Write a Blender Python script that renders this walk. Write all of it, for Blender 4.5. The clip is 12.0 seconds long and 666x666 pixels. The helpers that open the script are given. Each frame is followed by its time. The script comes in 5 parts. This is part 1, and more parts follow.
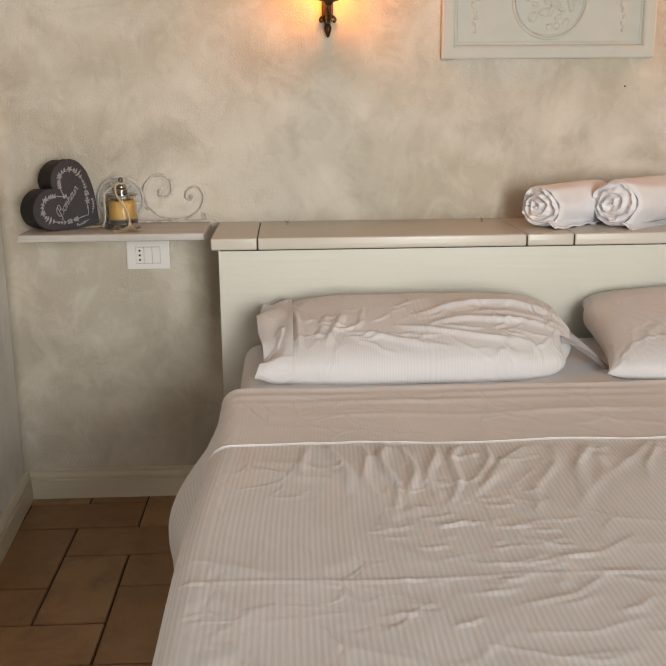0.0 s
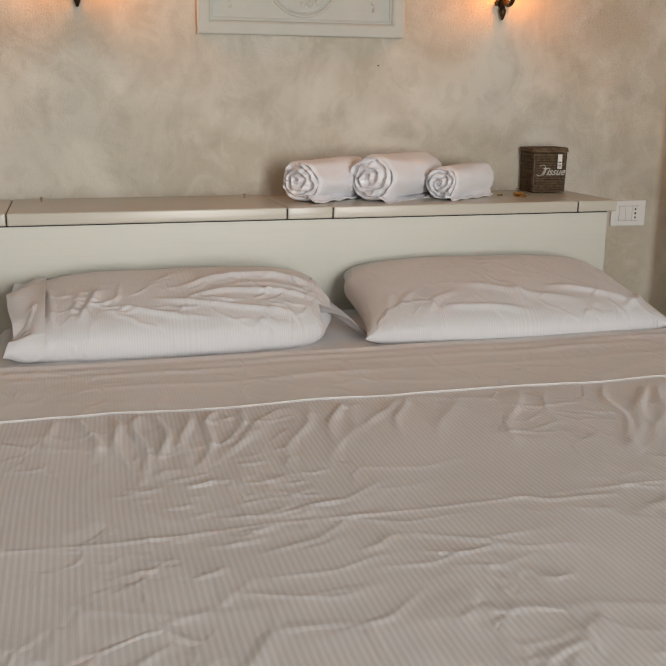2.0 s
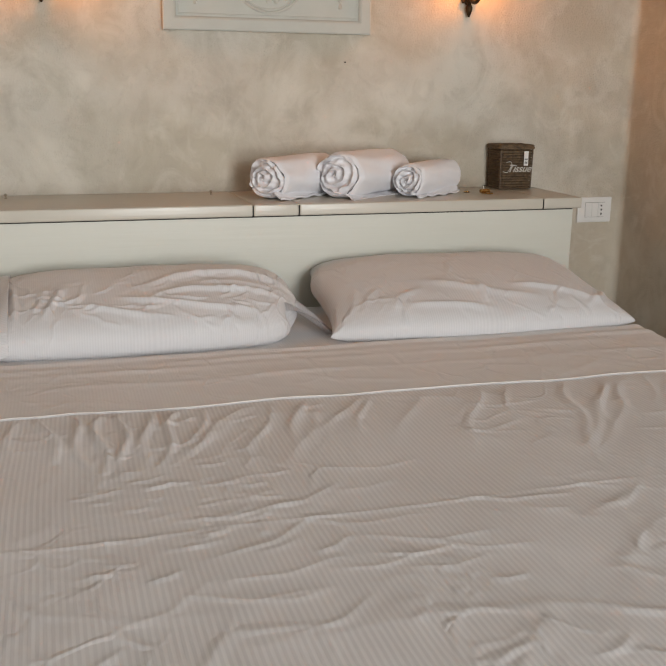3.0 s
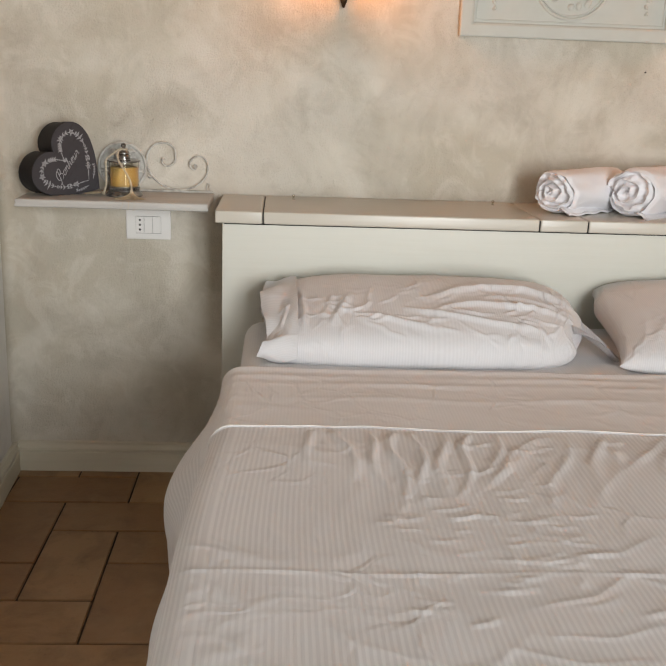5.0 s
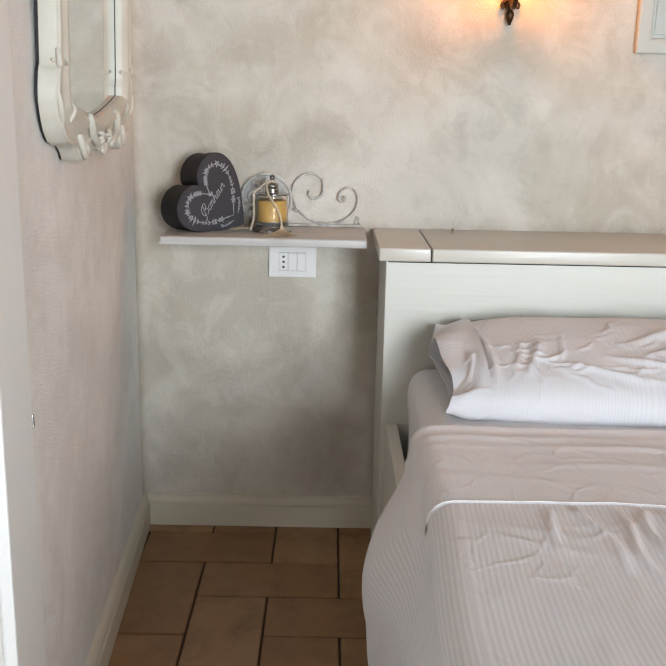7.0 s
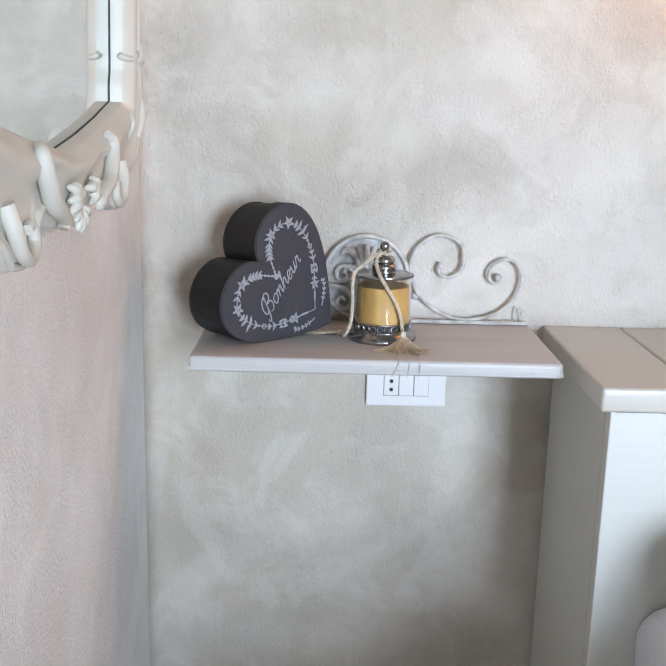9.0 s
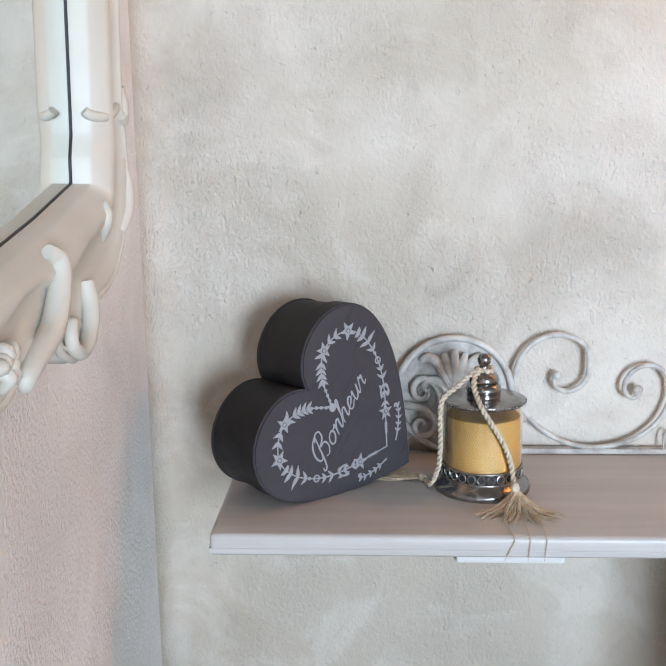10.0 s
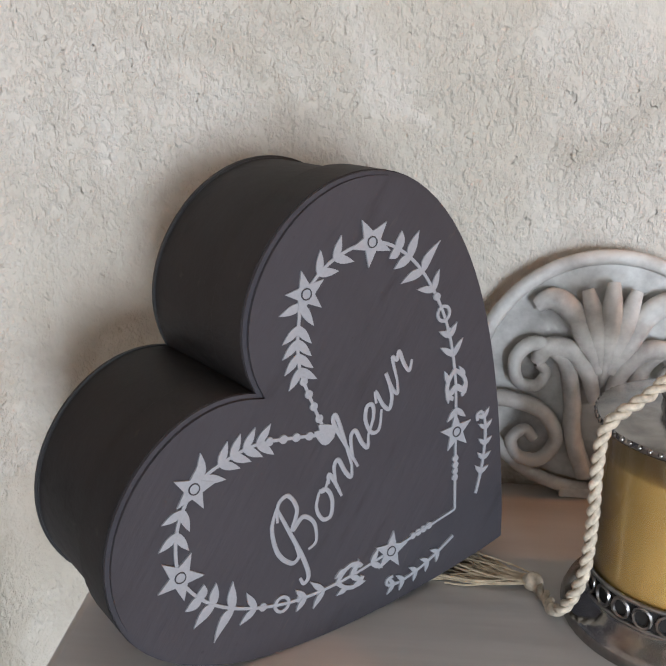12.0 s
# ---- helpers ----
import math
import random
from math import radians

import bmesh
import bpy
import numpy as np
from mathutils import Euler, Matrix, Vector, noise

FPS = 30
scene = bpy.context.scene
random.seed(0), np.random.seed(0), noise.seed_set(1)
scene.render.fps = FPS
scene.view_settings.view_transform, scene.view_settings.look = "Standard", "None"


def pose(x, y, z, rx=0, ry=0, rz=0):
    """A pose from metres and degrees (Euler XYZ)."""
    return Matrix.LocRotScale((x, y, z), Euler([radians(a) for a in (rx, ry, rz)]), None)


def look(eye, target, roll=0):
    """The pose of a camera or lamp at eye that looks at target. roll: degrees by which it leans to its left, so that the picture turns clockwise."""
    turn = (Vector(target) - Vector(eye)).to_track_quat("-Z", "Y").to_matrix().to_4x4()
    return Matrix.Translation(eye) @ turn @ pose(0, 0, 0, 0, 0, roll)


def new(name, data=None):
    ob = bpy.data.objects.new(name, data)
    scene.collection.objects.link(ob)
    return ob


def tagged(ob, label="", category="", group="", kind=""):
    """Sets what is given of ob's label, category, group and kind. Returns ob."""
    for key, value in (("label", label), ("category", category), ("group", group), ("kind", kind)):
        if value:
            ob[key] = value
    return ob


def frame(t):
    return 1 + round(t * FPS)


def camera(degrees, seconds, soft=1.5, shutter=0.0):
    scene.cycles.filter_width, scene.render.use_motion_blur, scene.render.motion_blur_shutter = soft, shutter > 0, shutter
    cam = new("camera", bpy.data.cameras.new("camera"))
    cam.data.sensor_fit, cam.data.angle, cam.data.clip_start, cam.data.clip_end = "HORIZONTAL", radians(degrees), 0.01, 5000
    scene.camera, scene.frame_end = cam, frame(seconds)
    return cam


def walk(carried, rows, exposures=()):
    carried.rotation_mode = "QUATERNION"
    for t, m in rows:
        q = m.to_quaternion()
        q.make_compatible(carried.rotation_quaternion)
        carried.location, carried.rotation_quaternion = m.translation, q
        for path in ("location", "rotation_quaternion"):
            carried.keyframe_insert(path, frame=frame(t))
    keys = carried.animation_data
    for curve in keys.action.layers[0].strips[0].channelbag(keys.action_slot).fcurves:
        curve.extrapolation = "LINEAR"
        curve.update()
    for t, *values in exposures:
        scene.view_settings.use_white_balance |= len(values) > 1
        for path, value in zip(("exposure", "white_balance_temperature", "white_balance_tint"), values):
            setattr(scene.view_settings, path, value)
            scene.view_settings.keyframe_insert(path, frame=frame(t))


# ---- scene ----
cam = camera(38.3, 12.0)
PATH = [
    (0, (0.015, -0.037, 1.15), (0.104, 1.903, 0.669), -0.5),
    (0.5, (0.018, -0.037, 1.145), (0.228, 1.891, 0.656), -0.3),
    (1, (0.029, -0.033, 1.124), (0.36, 1.878, 0.637), -0.0),
    (1.5, (0.046, -0.034, 1.124), (0.483, 1.852, 0.625), 0.4),
    (2, (0.086, -0.041, 1.085), (0.599, 1.831, 0.604), 0.5),
    (2.5, (0.112, -0.044, 1.076), (0.679, 1.812, 0.591), 0.6),
    (2.7, (0.118, -0.05, 1.087), (0.687, 1.803, 0.594), 0.6),
    (4.3, (0.029, -0.017, 1.12), (0.328, 1.892, 0.603), 2.0),
    (4.5, (0.025, 0.006, 1.128), (0.257, 1.922, 0.603), 2.1),
    (5, (-0.021, 0.027, 1.133), (0.094, 1.954, 0.613), 2.1),
    (5.5, (-0.074, 0.045, 1.141), (-0.022, 1.978, 0.628), 2.0),
    (6, (-0.149, 0.068, 1.144), (-0.106, 2.002, 0.638), 1.8),
    (6.5, (-0.226, 0.115, 1.141), (-0.197, 2.052, 0.647), 1.4),
    (7, (-0.287, 0.25, 1.128), (-0.275, 2.192, 0.649), 1.2),
    (7.2, (-0.293, 0.349, 1.129), (-0.304, 2.296, 0.669), 1.2),
    (8.8, (-0.462, 1.143, 1.09), (-0.438, 3.097, 0.666), 1.7),
    (9, (-0.501, 1.253, 1.123), (-0.486, 3.199, 0.66), 1.4),
    (9.5, (-0.518, 1.47, 1.152), (-0.572, 3.421, 0.715), -0.2),
    (10, (-0.528, 1.643, 1.155), (-0.616, 3.598, 0.741), -0.6),
    (10.5, (-0.523, 1.799, 1.132), (-0.672, 3.741, 0.679), 0.2),
    (11, (-0.512, 2.007, 1.097), (-0.739, 3.913, 0.533), 0.5),
    (11.5, (-0.531, 2.135, 1.064), (-0.732, 4.022, 0.433), 0.7),
    (12, (-0.537, 2.189, 1.056), (-0.705, 4.064, 0.382), 0.6),
]
EXPOSURES = [
    (0.0, -0.8, 7150, 10),
    (1.5, -1.06, 7000, 9),
    (2.5, -1.05, 6800, 9),
    (4.5, -0.88, 6750, 8),
    (5.5, -0.62, 6650, 9),
    (6.5, -0.52, 6280, 8),
    (7.2, -0.42, 6000, 8),
    (9.0, -0.1, 5350, 8),
    (10.5, -0.16, 5500, 8),
    (11.2, -0.34, 5600, 8),
    (12.0, -0.12, 5750, 10),
]
walk(cam, [(t, look(eye, target, roll)) for t, eye, target, roll in PATH], EXPOSURES)

# ---- world and light ----
world = bpy.data.worlds.new("sky")
scene.world = world
world.use_nodes = True
sky = world.node_tree.nodes.new("ShaderNodeTexSky")
sky.sky_type, sky.sun_disc = "NISHITA", False
sky.sun_elevation, sky.sun_rotation = radians(35), radians(110)
world.node_tree.nodes["Background"].inputs["Strength"].default_value = 0.08
world.node_tree.links.new(sky.outputs[0], world.node_tree.nodes["Background"].inputs["Color"])


def lamp(name, kind, m, energy, colour, **more):
    data = bpy.data.lights.new(name, kind)
    data.energy, data.color = energy, colour
    if "size" in more:
        data.shape, data.size, data.size_y = "RECTANGLE", more["size"], more["size_y"]
    if "radius" in more:
        data.shadow_soft_size = more["radius"]
    if "spread" in more:
        data.spread = radians(more["spread"])
    ob = new(name, data)
    ob.matrix_world = m
    return ob


# daylight in the opening of the tall window in the south wall
SOUTH, EAST = -2.6, 1.888
WIN_X0, WIN_X1, WIN_Z0, WIN_Z1 = 0.55, 1.84, 0.12, 2.1
WIN_MID = ((WIN_X0 + WIN_X1) / 2, (WIN_Z0 + WIN_Z1) / 2)
lamp("window_daylight", "AREA", look((WIN_MID[0], SOUTH - 0.14, WIN_MID[1]), (WIN_MID[0] - 0.9, 0, WIN_MID[1] - 0.6)),
     175, (0.90, 0.93, 0.96), spread=125, size=WIN_X1 - WIN_X0 - 0.12, size_y=WIN_Z1 - WIN_Z0 - 0.1)


# ---- materials ----
def material(name, base, rough=0.6, metal=0.0):
    mat = bpy.data.materials.new(name)
    mat.use_nodes = True
    b = mat.node_tree.nodes["Principled BSDF"]
    b.inputs["Base Color"].default_value = (*base, 1)
    b.inputs["Roughness"].default_value = rough
    b.inputs["Metallic"].default_value = metal
    return mat, mat.node_tree, b


def node(nt, kind, **values):
    n = nt.nodes.new(kind)
    for key, value in values.items():
        n.inputs[key.replace("_", " ")].default_value = value
    return n


def coords(nt, which="Object", scale=(1, 1, 1), offset=(0, 0, 0)):
    tc = nt.nodes.new("ShaderNodeTexCoord")
    mp = nt.nodes.new("ShaderNodeMapping")
    mp.inputs["Scale"].default_value = scale
    mp.inputs["Location"].default_value = offset
    nt.links.new(tc.outputs[which], mp.inputs["Vector"])
    return mp.outputs["Vector"]


def noise_fac(nt, vec, scale, detail=4, rough=0.55, lo=0.35, hi=0.65, distortion=0.0):
    n = node(nt, "ShaderNodeTexNoise", Scale=scale, Detail=detail, Roughness=rough, Distortion=distortion)
    nt.links.new(vec, n.inputs["Vector"])
    r = nt.nodes.new("ShaderNodeMapRange")
    r.inputs["From Min"].default_value, r.inputs["From Max"].default_value = lo, hi
    nt.links.new(n.outputs[0], r.inputs["Value"])
    return r.outputs["Result"]


def mix(nt, fac, a, b, amount=None):
    m = nt.nodes.new("ShaderNodeMix")
    m.data_type = "RGBA"
    for sock, v in ((m.inputs[6], a), (m.inputs[7], b)):
        if isinstance(v, tuple):
            sock.default_value = (*v, 1)
        else:
            nt.links.new(v, sock)
    if isinstance(fac, float):
        m.inputs[0].default_value = fac
    elif amount is None:
        nt.links.new(fac, m.inputs[0])
    else:
        k = nt.nodes.new("ShaderNodeMath")
        k.operation = "MULTIPLY"
        k.inputs[1].default_value = amount
        nt.links.new(fac, k.inputs[0])
        nt.links.new(k.outputs[0], m.inputs[0])
    return m.outputs[2]


def bump(nt, b, height, distance, strength=1.0, under=None):
    n = node(nt, "ShaderNodeBump", Strength=strength, Distance=distance)
    nt.links.new(height, n.inputs["Height"])
    if under is not None:
        nt.links.new(under, n.inputs["Normal"])
    nt.links.new(n.outputs["Normal"], b.inputs["Normal"])
    return n.outputs["Normal"]


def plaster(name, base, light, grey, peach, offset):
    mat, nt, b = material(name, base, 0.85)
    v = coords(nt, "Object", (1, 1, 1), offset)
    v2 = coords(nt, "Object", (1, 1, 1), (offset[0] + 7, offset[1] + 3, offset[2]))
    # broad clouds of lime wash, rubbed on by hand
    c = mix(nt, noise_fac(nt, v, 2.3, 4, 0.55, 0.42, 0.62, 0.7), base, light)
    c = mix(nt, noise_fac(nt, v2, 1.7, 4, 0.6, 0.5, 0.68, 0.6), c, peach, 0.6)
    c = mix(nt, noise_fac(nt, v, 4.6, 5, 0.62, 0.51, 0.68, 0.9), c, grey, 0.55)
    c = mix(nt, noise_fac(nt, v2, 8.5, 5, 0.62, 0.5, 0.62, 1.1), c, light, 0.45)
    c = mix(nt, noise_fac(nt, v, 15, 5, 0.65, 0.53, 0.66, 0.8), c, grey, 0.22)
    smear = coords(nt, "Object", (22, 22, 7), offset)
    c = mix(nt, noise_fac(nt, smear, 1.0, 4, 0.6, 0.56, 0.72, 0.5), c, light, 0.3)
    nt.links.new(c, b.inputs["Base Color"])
    # trowel waves, sandy grains in patches, small pits
    n1 = bump(nt, b, noise_fac(nt, v, 8, 3, 0.5, 0.2, 0.8), 0.010, 0.3)
    grains = noise_fac(nt, coords(nt, "Object", (1, 1, 0.7), offset), 330, 3, 0.6, 0.42, 0.66)
    where = noise_fac(nt, v2, 5, 3, 0.6, 0.38, 0.6)
    k = nt.nodes.new("ShaderNodeMath")
    k.operation = "MULTIPLY"
    nt.links.new(grains, k.inputs[0])
    nt.links.new(where, k.inputs[1])
    n2 = bump(nt, b, k.outputs[0], 0.0026, 0.6, n1)
    n3 = bump(nt, b, noise_fac(nt, v, 210, 2, 0.5, 0.35, 0.7), 0.0013, 0.45, n2)
    bump(nt, b, noise_fac(nt, v2, 130, 2, 0.5, 0.68, 0.74), -0.0016, 0.6, n3)
    return mat


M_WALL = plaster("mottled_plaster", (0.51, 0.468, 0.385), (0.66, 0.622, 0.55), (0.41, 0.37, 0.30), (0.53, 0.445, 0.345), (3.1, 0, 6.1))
# rosy west wall, its colour raised in place of missing window light
M_WALL_LIT = plaster("rosy_plaster_lightened", (0.69, 0.655, 0.60), (0.78, 0.755, 0.715), (0.60, 0.57, 0.525), (0.67, 0.60, 0.53), (4, 2, 1))


def painted(name, base, worn, rough=0.45, grain=(3, 60, 60), amount=0.25, relief=0.0006):
    mat, nt, b = material(name, base, rough)
    v = coords(nt, "Object", grain)
    v2 = coords(nt)
    c = mix(nt, noise_fac(nt, v, 1.0, 4, 0.6, 0.4, 0.75), base, worn, amount)
    c = mix(nt, noise_fac(nt, v2, 7, 4, 0.6, 0.5, 0.8), c, worn, amount * 0.6)
    nt.links.new(c, b.inputs["Base Color"])
    bump(nt, b, noise_fac(nt, v, 1.6, 3, 0.5, 0.2, 0.8), relief, 0.5)
    return mat


M_WHITE_WOOD = painted("ivory_painted_wood", (0.60, 0.595, 0.535), (0.53, 0.52, 0.45))
# same ivory, toned down for the dim grazing light on the headboard top
M_TOP_SHADED_WOOD = painted("ivory_paint_shaded_top", (0.54, 0.505, 0.44), (0.46, 0.42, 0.35), 0.3)
M_SHELF = painted("greyed_white_shelf_paint", (0.50, 0.48, 0.45), (0.36, 0.345, 0.33), 0.4, (4, 40, 90), 0.6)
M_BASE = painted("cream_skirting_paint", (0.62, 0.57, 0.46), (0.47, 0.42, 0.32), 0.45, (3, 3, 60))
M_DOOR = painted("white_door_paint", (0.74, 0.73, 0.70), (0.66, 0.65, 0.62), 0.4, (60, 60, 3))
M_PLAQUE = painted("chalky_plaque_white", (0.52, 0.53, 0.49), (0.43, 0.44, 0.40), 0.7, (20, 20, 20), 0.3)
M_FRAME = painted("cream_mirror_paint", (0.57, 0.545, 0.47), (0.45, 0.41, 0.32), 0.5, (14, 14, 14), 0.35)
# unseen ceiling: colour kept dark to hold down bounced light
M_CEIL = painted("bounce_cutting_ceiling_paint", (0.28, 0.265, 0.235), (0.23, 0.215, 0.19), 0.8, (3, 3, 3), 0.4)


def plain(name, base, rough, metal=0.0, scale=40, vary=0.15, relief=0.0):
    mat, nt, b = material(name, base, rough, metal)
    v = coords(nt)
    f = noise_fac(nt, v, scale, 4, 0.6, 0.35, 0.7)
    nt.links.new(mix(nt, f, base, tuple(x * (1 - vary * 2) for x in base)), b.inputs["Base Color"])
    if relief:
        bump(nt, b, f, relief, 0.6)
    return mat


M_PLASTIC = plain("white_plastic", (0.76, 0.75, 0.73), 0.3, 0, 6, 0.02)
M_HOLE = plain("black_hole", (0.012, 0.012, 0.012), 0.6)
M_GAP_SHADOW = plain("dark_gap_and_shadow", (0.02, 0.017, 0.013), 0.8)
M_BRONZE = plain("dark_bronze", (0.085, 0.05, 0.025), 0.38, 0.85, 60, 0.3, 0.0006)
M_BRASS = plain("brass", (0.62, 0.40, 0.16), 0.25, 1.0, 50, 0.1)
M_NICKEL = plain("nickel", (0.66, 0.62, 0.55), 0.22, 1.0, 50, 0.05)
M_STEEL = plain("polished_pewter", (0.36, 0.35, 0.34), 0.2, 1.0, 120, 0.2)
M_FILIGREE = plain("pierced_pewter", (0.42, 0.41, 0.39), 0.3, 1.0, 120, 0.25)
M_ROPE = plain("cream_cord", (0.68, 0.59, 0.45), 0.7, 0, 300, 0.25, 0.0004)
M_FIBRE = plain("straw_fibre", (0.64, 0.53, 0.36), 0.65, 0, 200, 0.2)
M_WICKER = plain("brown_wicker", (0.15, 0.095, 0.05), 0.55, 0, 90, 0.36, 0.0006)
M_WHITE_INK = plain("white_paint_mark", (0.62, 0.60, 0.55), 0.6)
M_CHALK = plain("pale_grey_stencil", (0.30, 0.305, 0.315), 0.7, 0, 900, 0.05)
M_IRON = painted("whitewashed_iron", (0.60, 0.59, 0.55), (0.20, 0.18, 0.16), 0.6, (60, 60, 60), 0.75, 0.0008)
M_BLACK = plain("black_edge", (0.015, 0.014, 0.013), 0.6)


def slate_paint(name, base, dark, amount, scuff):
    """Chalky dark paint with long brush streaks, rubbed patches and small chips."""
    mat, nt, b = material(name, base, 0.6)
    v = coords(nt, "Object", (14, 14, 14))
    b.inputs["Specular IOR Level"].default_value = 0.22
    streak = coords(nt, "Object", (18, 95, 30))
    c = mix(nt, noise_fac(nt, v, 1.0, 5, 0.6, 0.4, 0.75), base, dark, amount * 0.7)
    c = mix(nt, noise_fac(nt, streak, 1.0, 5, 0.65, 0.56, 0.68), c, dark, amount)
    c = mix(nt, noise_fac(nt, streak, 2.6, 3, 0.6, 0.66, 0.72), c, scuff, 0.35)
    c = mix(nt, noise_fac(nt, v, 11.0, 2, 0.5, 0.74, 0.78), c, dark, 0.9)
    nt.links.new(c, b.inputs["Base Color"])
    bump(nt, b, noise_fac(nt, streak, 2.0, 4, 0.6, 0.2, 0.8), 0.0005, 0.5)
    return mat


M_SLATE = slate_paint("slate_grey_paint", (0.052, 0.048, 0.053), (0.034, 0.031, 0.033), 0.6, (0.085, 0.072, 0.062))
# worn paint again, darkened for the shade on the box's sides
M_SLATE_SHADED = slate_paint("worn_slate_paint_shaded", (0.019, 0.0165, 0.016), (0.005, 0.0045, 0.004), 1.0, (0.060, 0.048, 0.038))


def linen(name, base, stripe, period, bump_depth=0.0005, crumple=0.42):
    mat, nt, b = material(name, base, 0.8)
    b.inputs["Sheen Weight"].default_value = 0.2
    v = coords(nt, "UV")
    sep = nt.nodes.new("ShaderNodeSeparateXYZ")
    nt.links.new(v, sep.inputs[0])
    m = nt.nodes.new("ShaderNodeMath")
    m.operation = "MULTIPLY"
    m.inputs[1].default_value = 2 * math.pi / period
    nt.links.new(sep.outputs[0], m.inputs[0])
    s = nt.nodes.new("ShaderNodeMath")
    s.operation = "SINE"
    nt.links.new(m.outputs[0], s.inputs[0])
    r = nt.nodes.new("ShaderNodeMapRange")
    r.inputs["From Min"].default_value, r.inputs["From Max"].default_value = -0.5, 0.5
    nt.links.new(s.outputs[0], r.inputs["Value"])
    c = mix(nt, r.outputs["Result"], base, stripe)
    c = mix(nt, noise_fac(nt, v, 3.5, 4, 0.6, 0.45, 0.75), c, tuple(x * 0.93 for x in base), 0.5)
    nt.links.new(c, b.inputs["Base Color"])
    n1 = bump(nt, b, r.outputs["Result"], bump_depth, 0.35)
    # crumpled cloth: nets of fine straight creases at two sizes, fading in and out
    warp = node(nt, "ShaderNodeTexNoise", Scale=4, Detail=3, Roughness=0.6)
    nt.links.new(v, warp.inputs["Vector"])
    sc = nt.nodes.new("ShaderNodeVectorMath")
    sc.operation = "SCALE"
    sc.inputs["Scale"].default_value = 0.16
    nt.links.new(warp.outputs["Color"], sc.inputs[0])
    add = nt.nodes.new("ShaderNodeVectorMath")
    nt.links.new(v, add.inputs[0])
    nt.links.new(sc.outputs[0], add.inputs[1])
    under = n1
    for scale, width, depth, stretch, lo in ((7.0, 0.08, 0.0026, (1.0, 0.7, 1), 0.46), (17.0, 0.12, 0.0028, (1, 0.55, 1), 0.44), (30.0, 0.2, 0.0010, (0.6, 1, 1), 0.5)):
        mp = nt.nodes.new("ShaderNodeMapping")
        mp.inputs["Scale"].default_value = stretch
        mp.inputs["Rotation"].default_value = (0, 0, scale * 0.13)
        nt.links.new(add.outputs[0], mp.inputs["Vector"])
        vor = node(nt, "ShaderNodeTexVoronoi", Scale=scale)
        vor.feature = "DISTANCE_TO_EDGE"
        nt.links.new(mp.outputs["Vector"], vor.inputs["Vector"])
        rr = nt.nodes.new("ShaderNodeMapRange")
        rr.interpolation_type = "SMOOTHSTEP"
        rr.inputs["From Max"].default_value = width
        rr.inputs["To Min"].default_value, rr.inputs["To Max"].default_value = 1, 0
        nt.links.new(vor.outputs["Distance"], rr.inputs["Value"])
        where = nt.nodes.new("ShaderNodeMath")
        where.operation = "MULTIPLY"
        nt.links.new(rr.outputs["Result"], where.inputs[0])
        nt.links.new(noise_fac(nt, mp.outputs["Vector"], 5.0 + scale * 0.1, 2, 0.5, lo, lo + 0.2), where.inputs[1])
        under = bump(nt, b, where.outputs[0], depth, crumple, under)
    return mat


M_SHEET = linen("striped_sheet", (0.74, 0.735, 0.755), (0.655, 0.65, 0.67), 0.0070, crumple=0.42)
M_FITTED = linen("plain_fitted_sheet", (0.735, 0.725, 0.74), (0.715, 0.705, 0.72), 0.006, 0.0002, 0.4)
M_CASE = linen("striped_pillowcase", (0.69, 0.685, 0.705), (0.655, 0.65, 0.67), 0.0052, 0.0003, 0.8)
M_HEM = plain("white_hem", (0.78, 0.75, 0.72), 0.8, 0, 60, 0.04)


def towel_cloth():
    mat, nt, b = material("white_terry", (0.80, 0.78, 0.78), 0.9)
    v = coords(nt)
    c = mix(nt, noise_fac(nt, v, 9, 3, 0.5, 0.4, 0.7), (0.80, 0.80, 0.83), (0.76, 0.75, 0.78))
    nt.links.new(c, b.inputs["Base Color"])
    n1 = bump(nt, b, noise_fac(nt, v, 22, 3, 0.5, 0.2, 0.8), 0.003, 0.4)
    bump(nt, b, noise_fac(nt, v, 400, 2, 0.5, 0.2, 0.8), 0.0004, 0.3, n1)
    return mat


M_TOWEL = towel_cloth()


def terracotta():
    mat, nt, b = material("terracotta_tile", (0.24, 0.13, 0.08), 0.42)
    info = nt.nodes.new("ShaderNodeObjectInfo")
    v = coords(nt, "Object", (1, 1, 1))
    add = nt.nodes.new("ShaderNodeVectorMath")
    comb = nt.nodes.new("ShaderNodeCombineXYZ")
    k = nt.nodes.new("ShaderNodeMath")
    k.operation = "MULTIPLY"
    k.inputs[1].default_value = 40
    nt.links.new(info.outputs["Random"], k.inputs[0])
    nt.links.new(k.outputs[0], comb.inputs[0])
    nt.links.new(v, add.inputs[0])
    nt.links.new(comb.outputs[0], add.inputs[1])
    vec = add.outputs[0]
    c = mix(nt, info.outputs["Random"], (0.37, 0.215, 0.10), (0.25, 0.125, 0.05))
    c = mix(nt, noise_fac(nt, vec, 9, 5, 0.65, 0.45, 0.7, 0.5), c, (0.17, 0.085, 0.035), 0.75)
    c = mix(nt, noise_fac(nt, vec, 5, 4, 0.6, 0.5, 0.75), c, (0.40, 0.26, 0.14), 0.6)
    c = mix(nt, noise_fac(nt, vec, 60, 3, 0.6, 0.62, 0.8), c, (0.10, 0.06, 0.04), 0.6)
    nt.links.new(c, b.inputs["Base Color"])
    bump(nt, b, noise_fac(nt, vec, 14, 5, 0.6, 0.2, 0.8), 0.004, 0.4)
    return mat


M_TILE = terracotta()
M_GROUT = plain("dark_grout", (0.055, 0.035, 0.02), 0.9, 0, 60, 0.2)


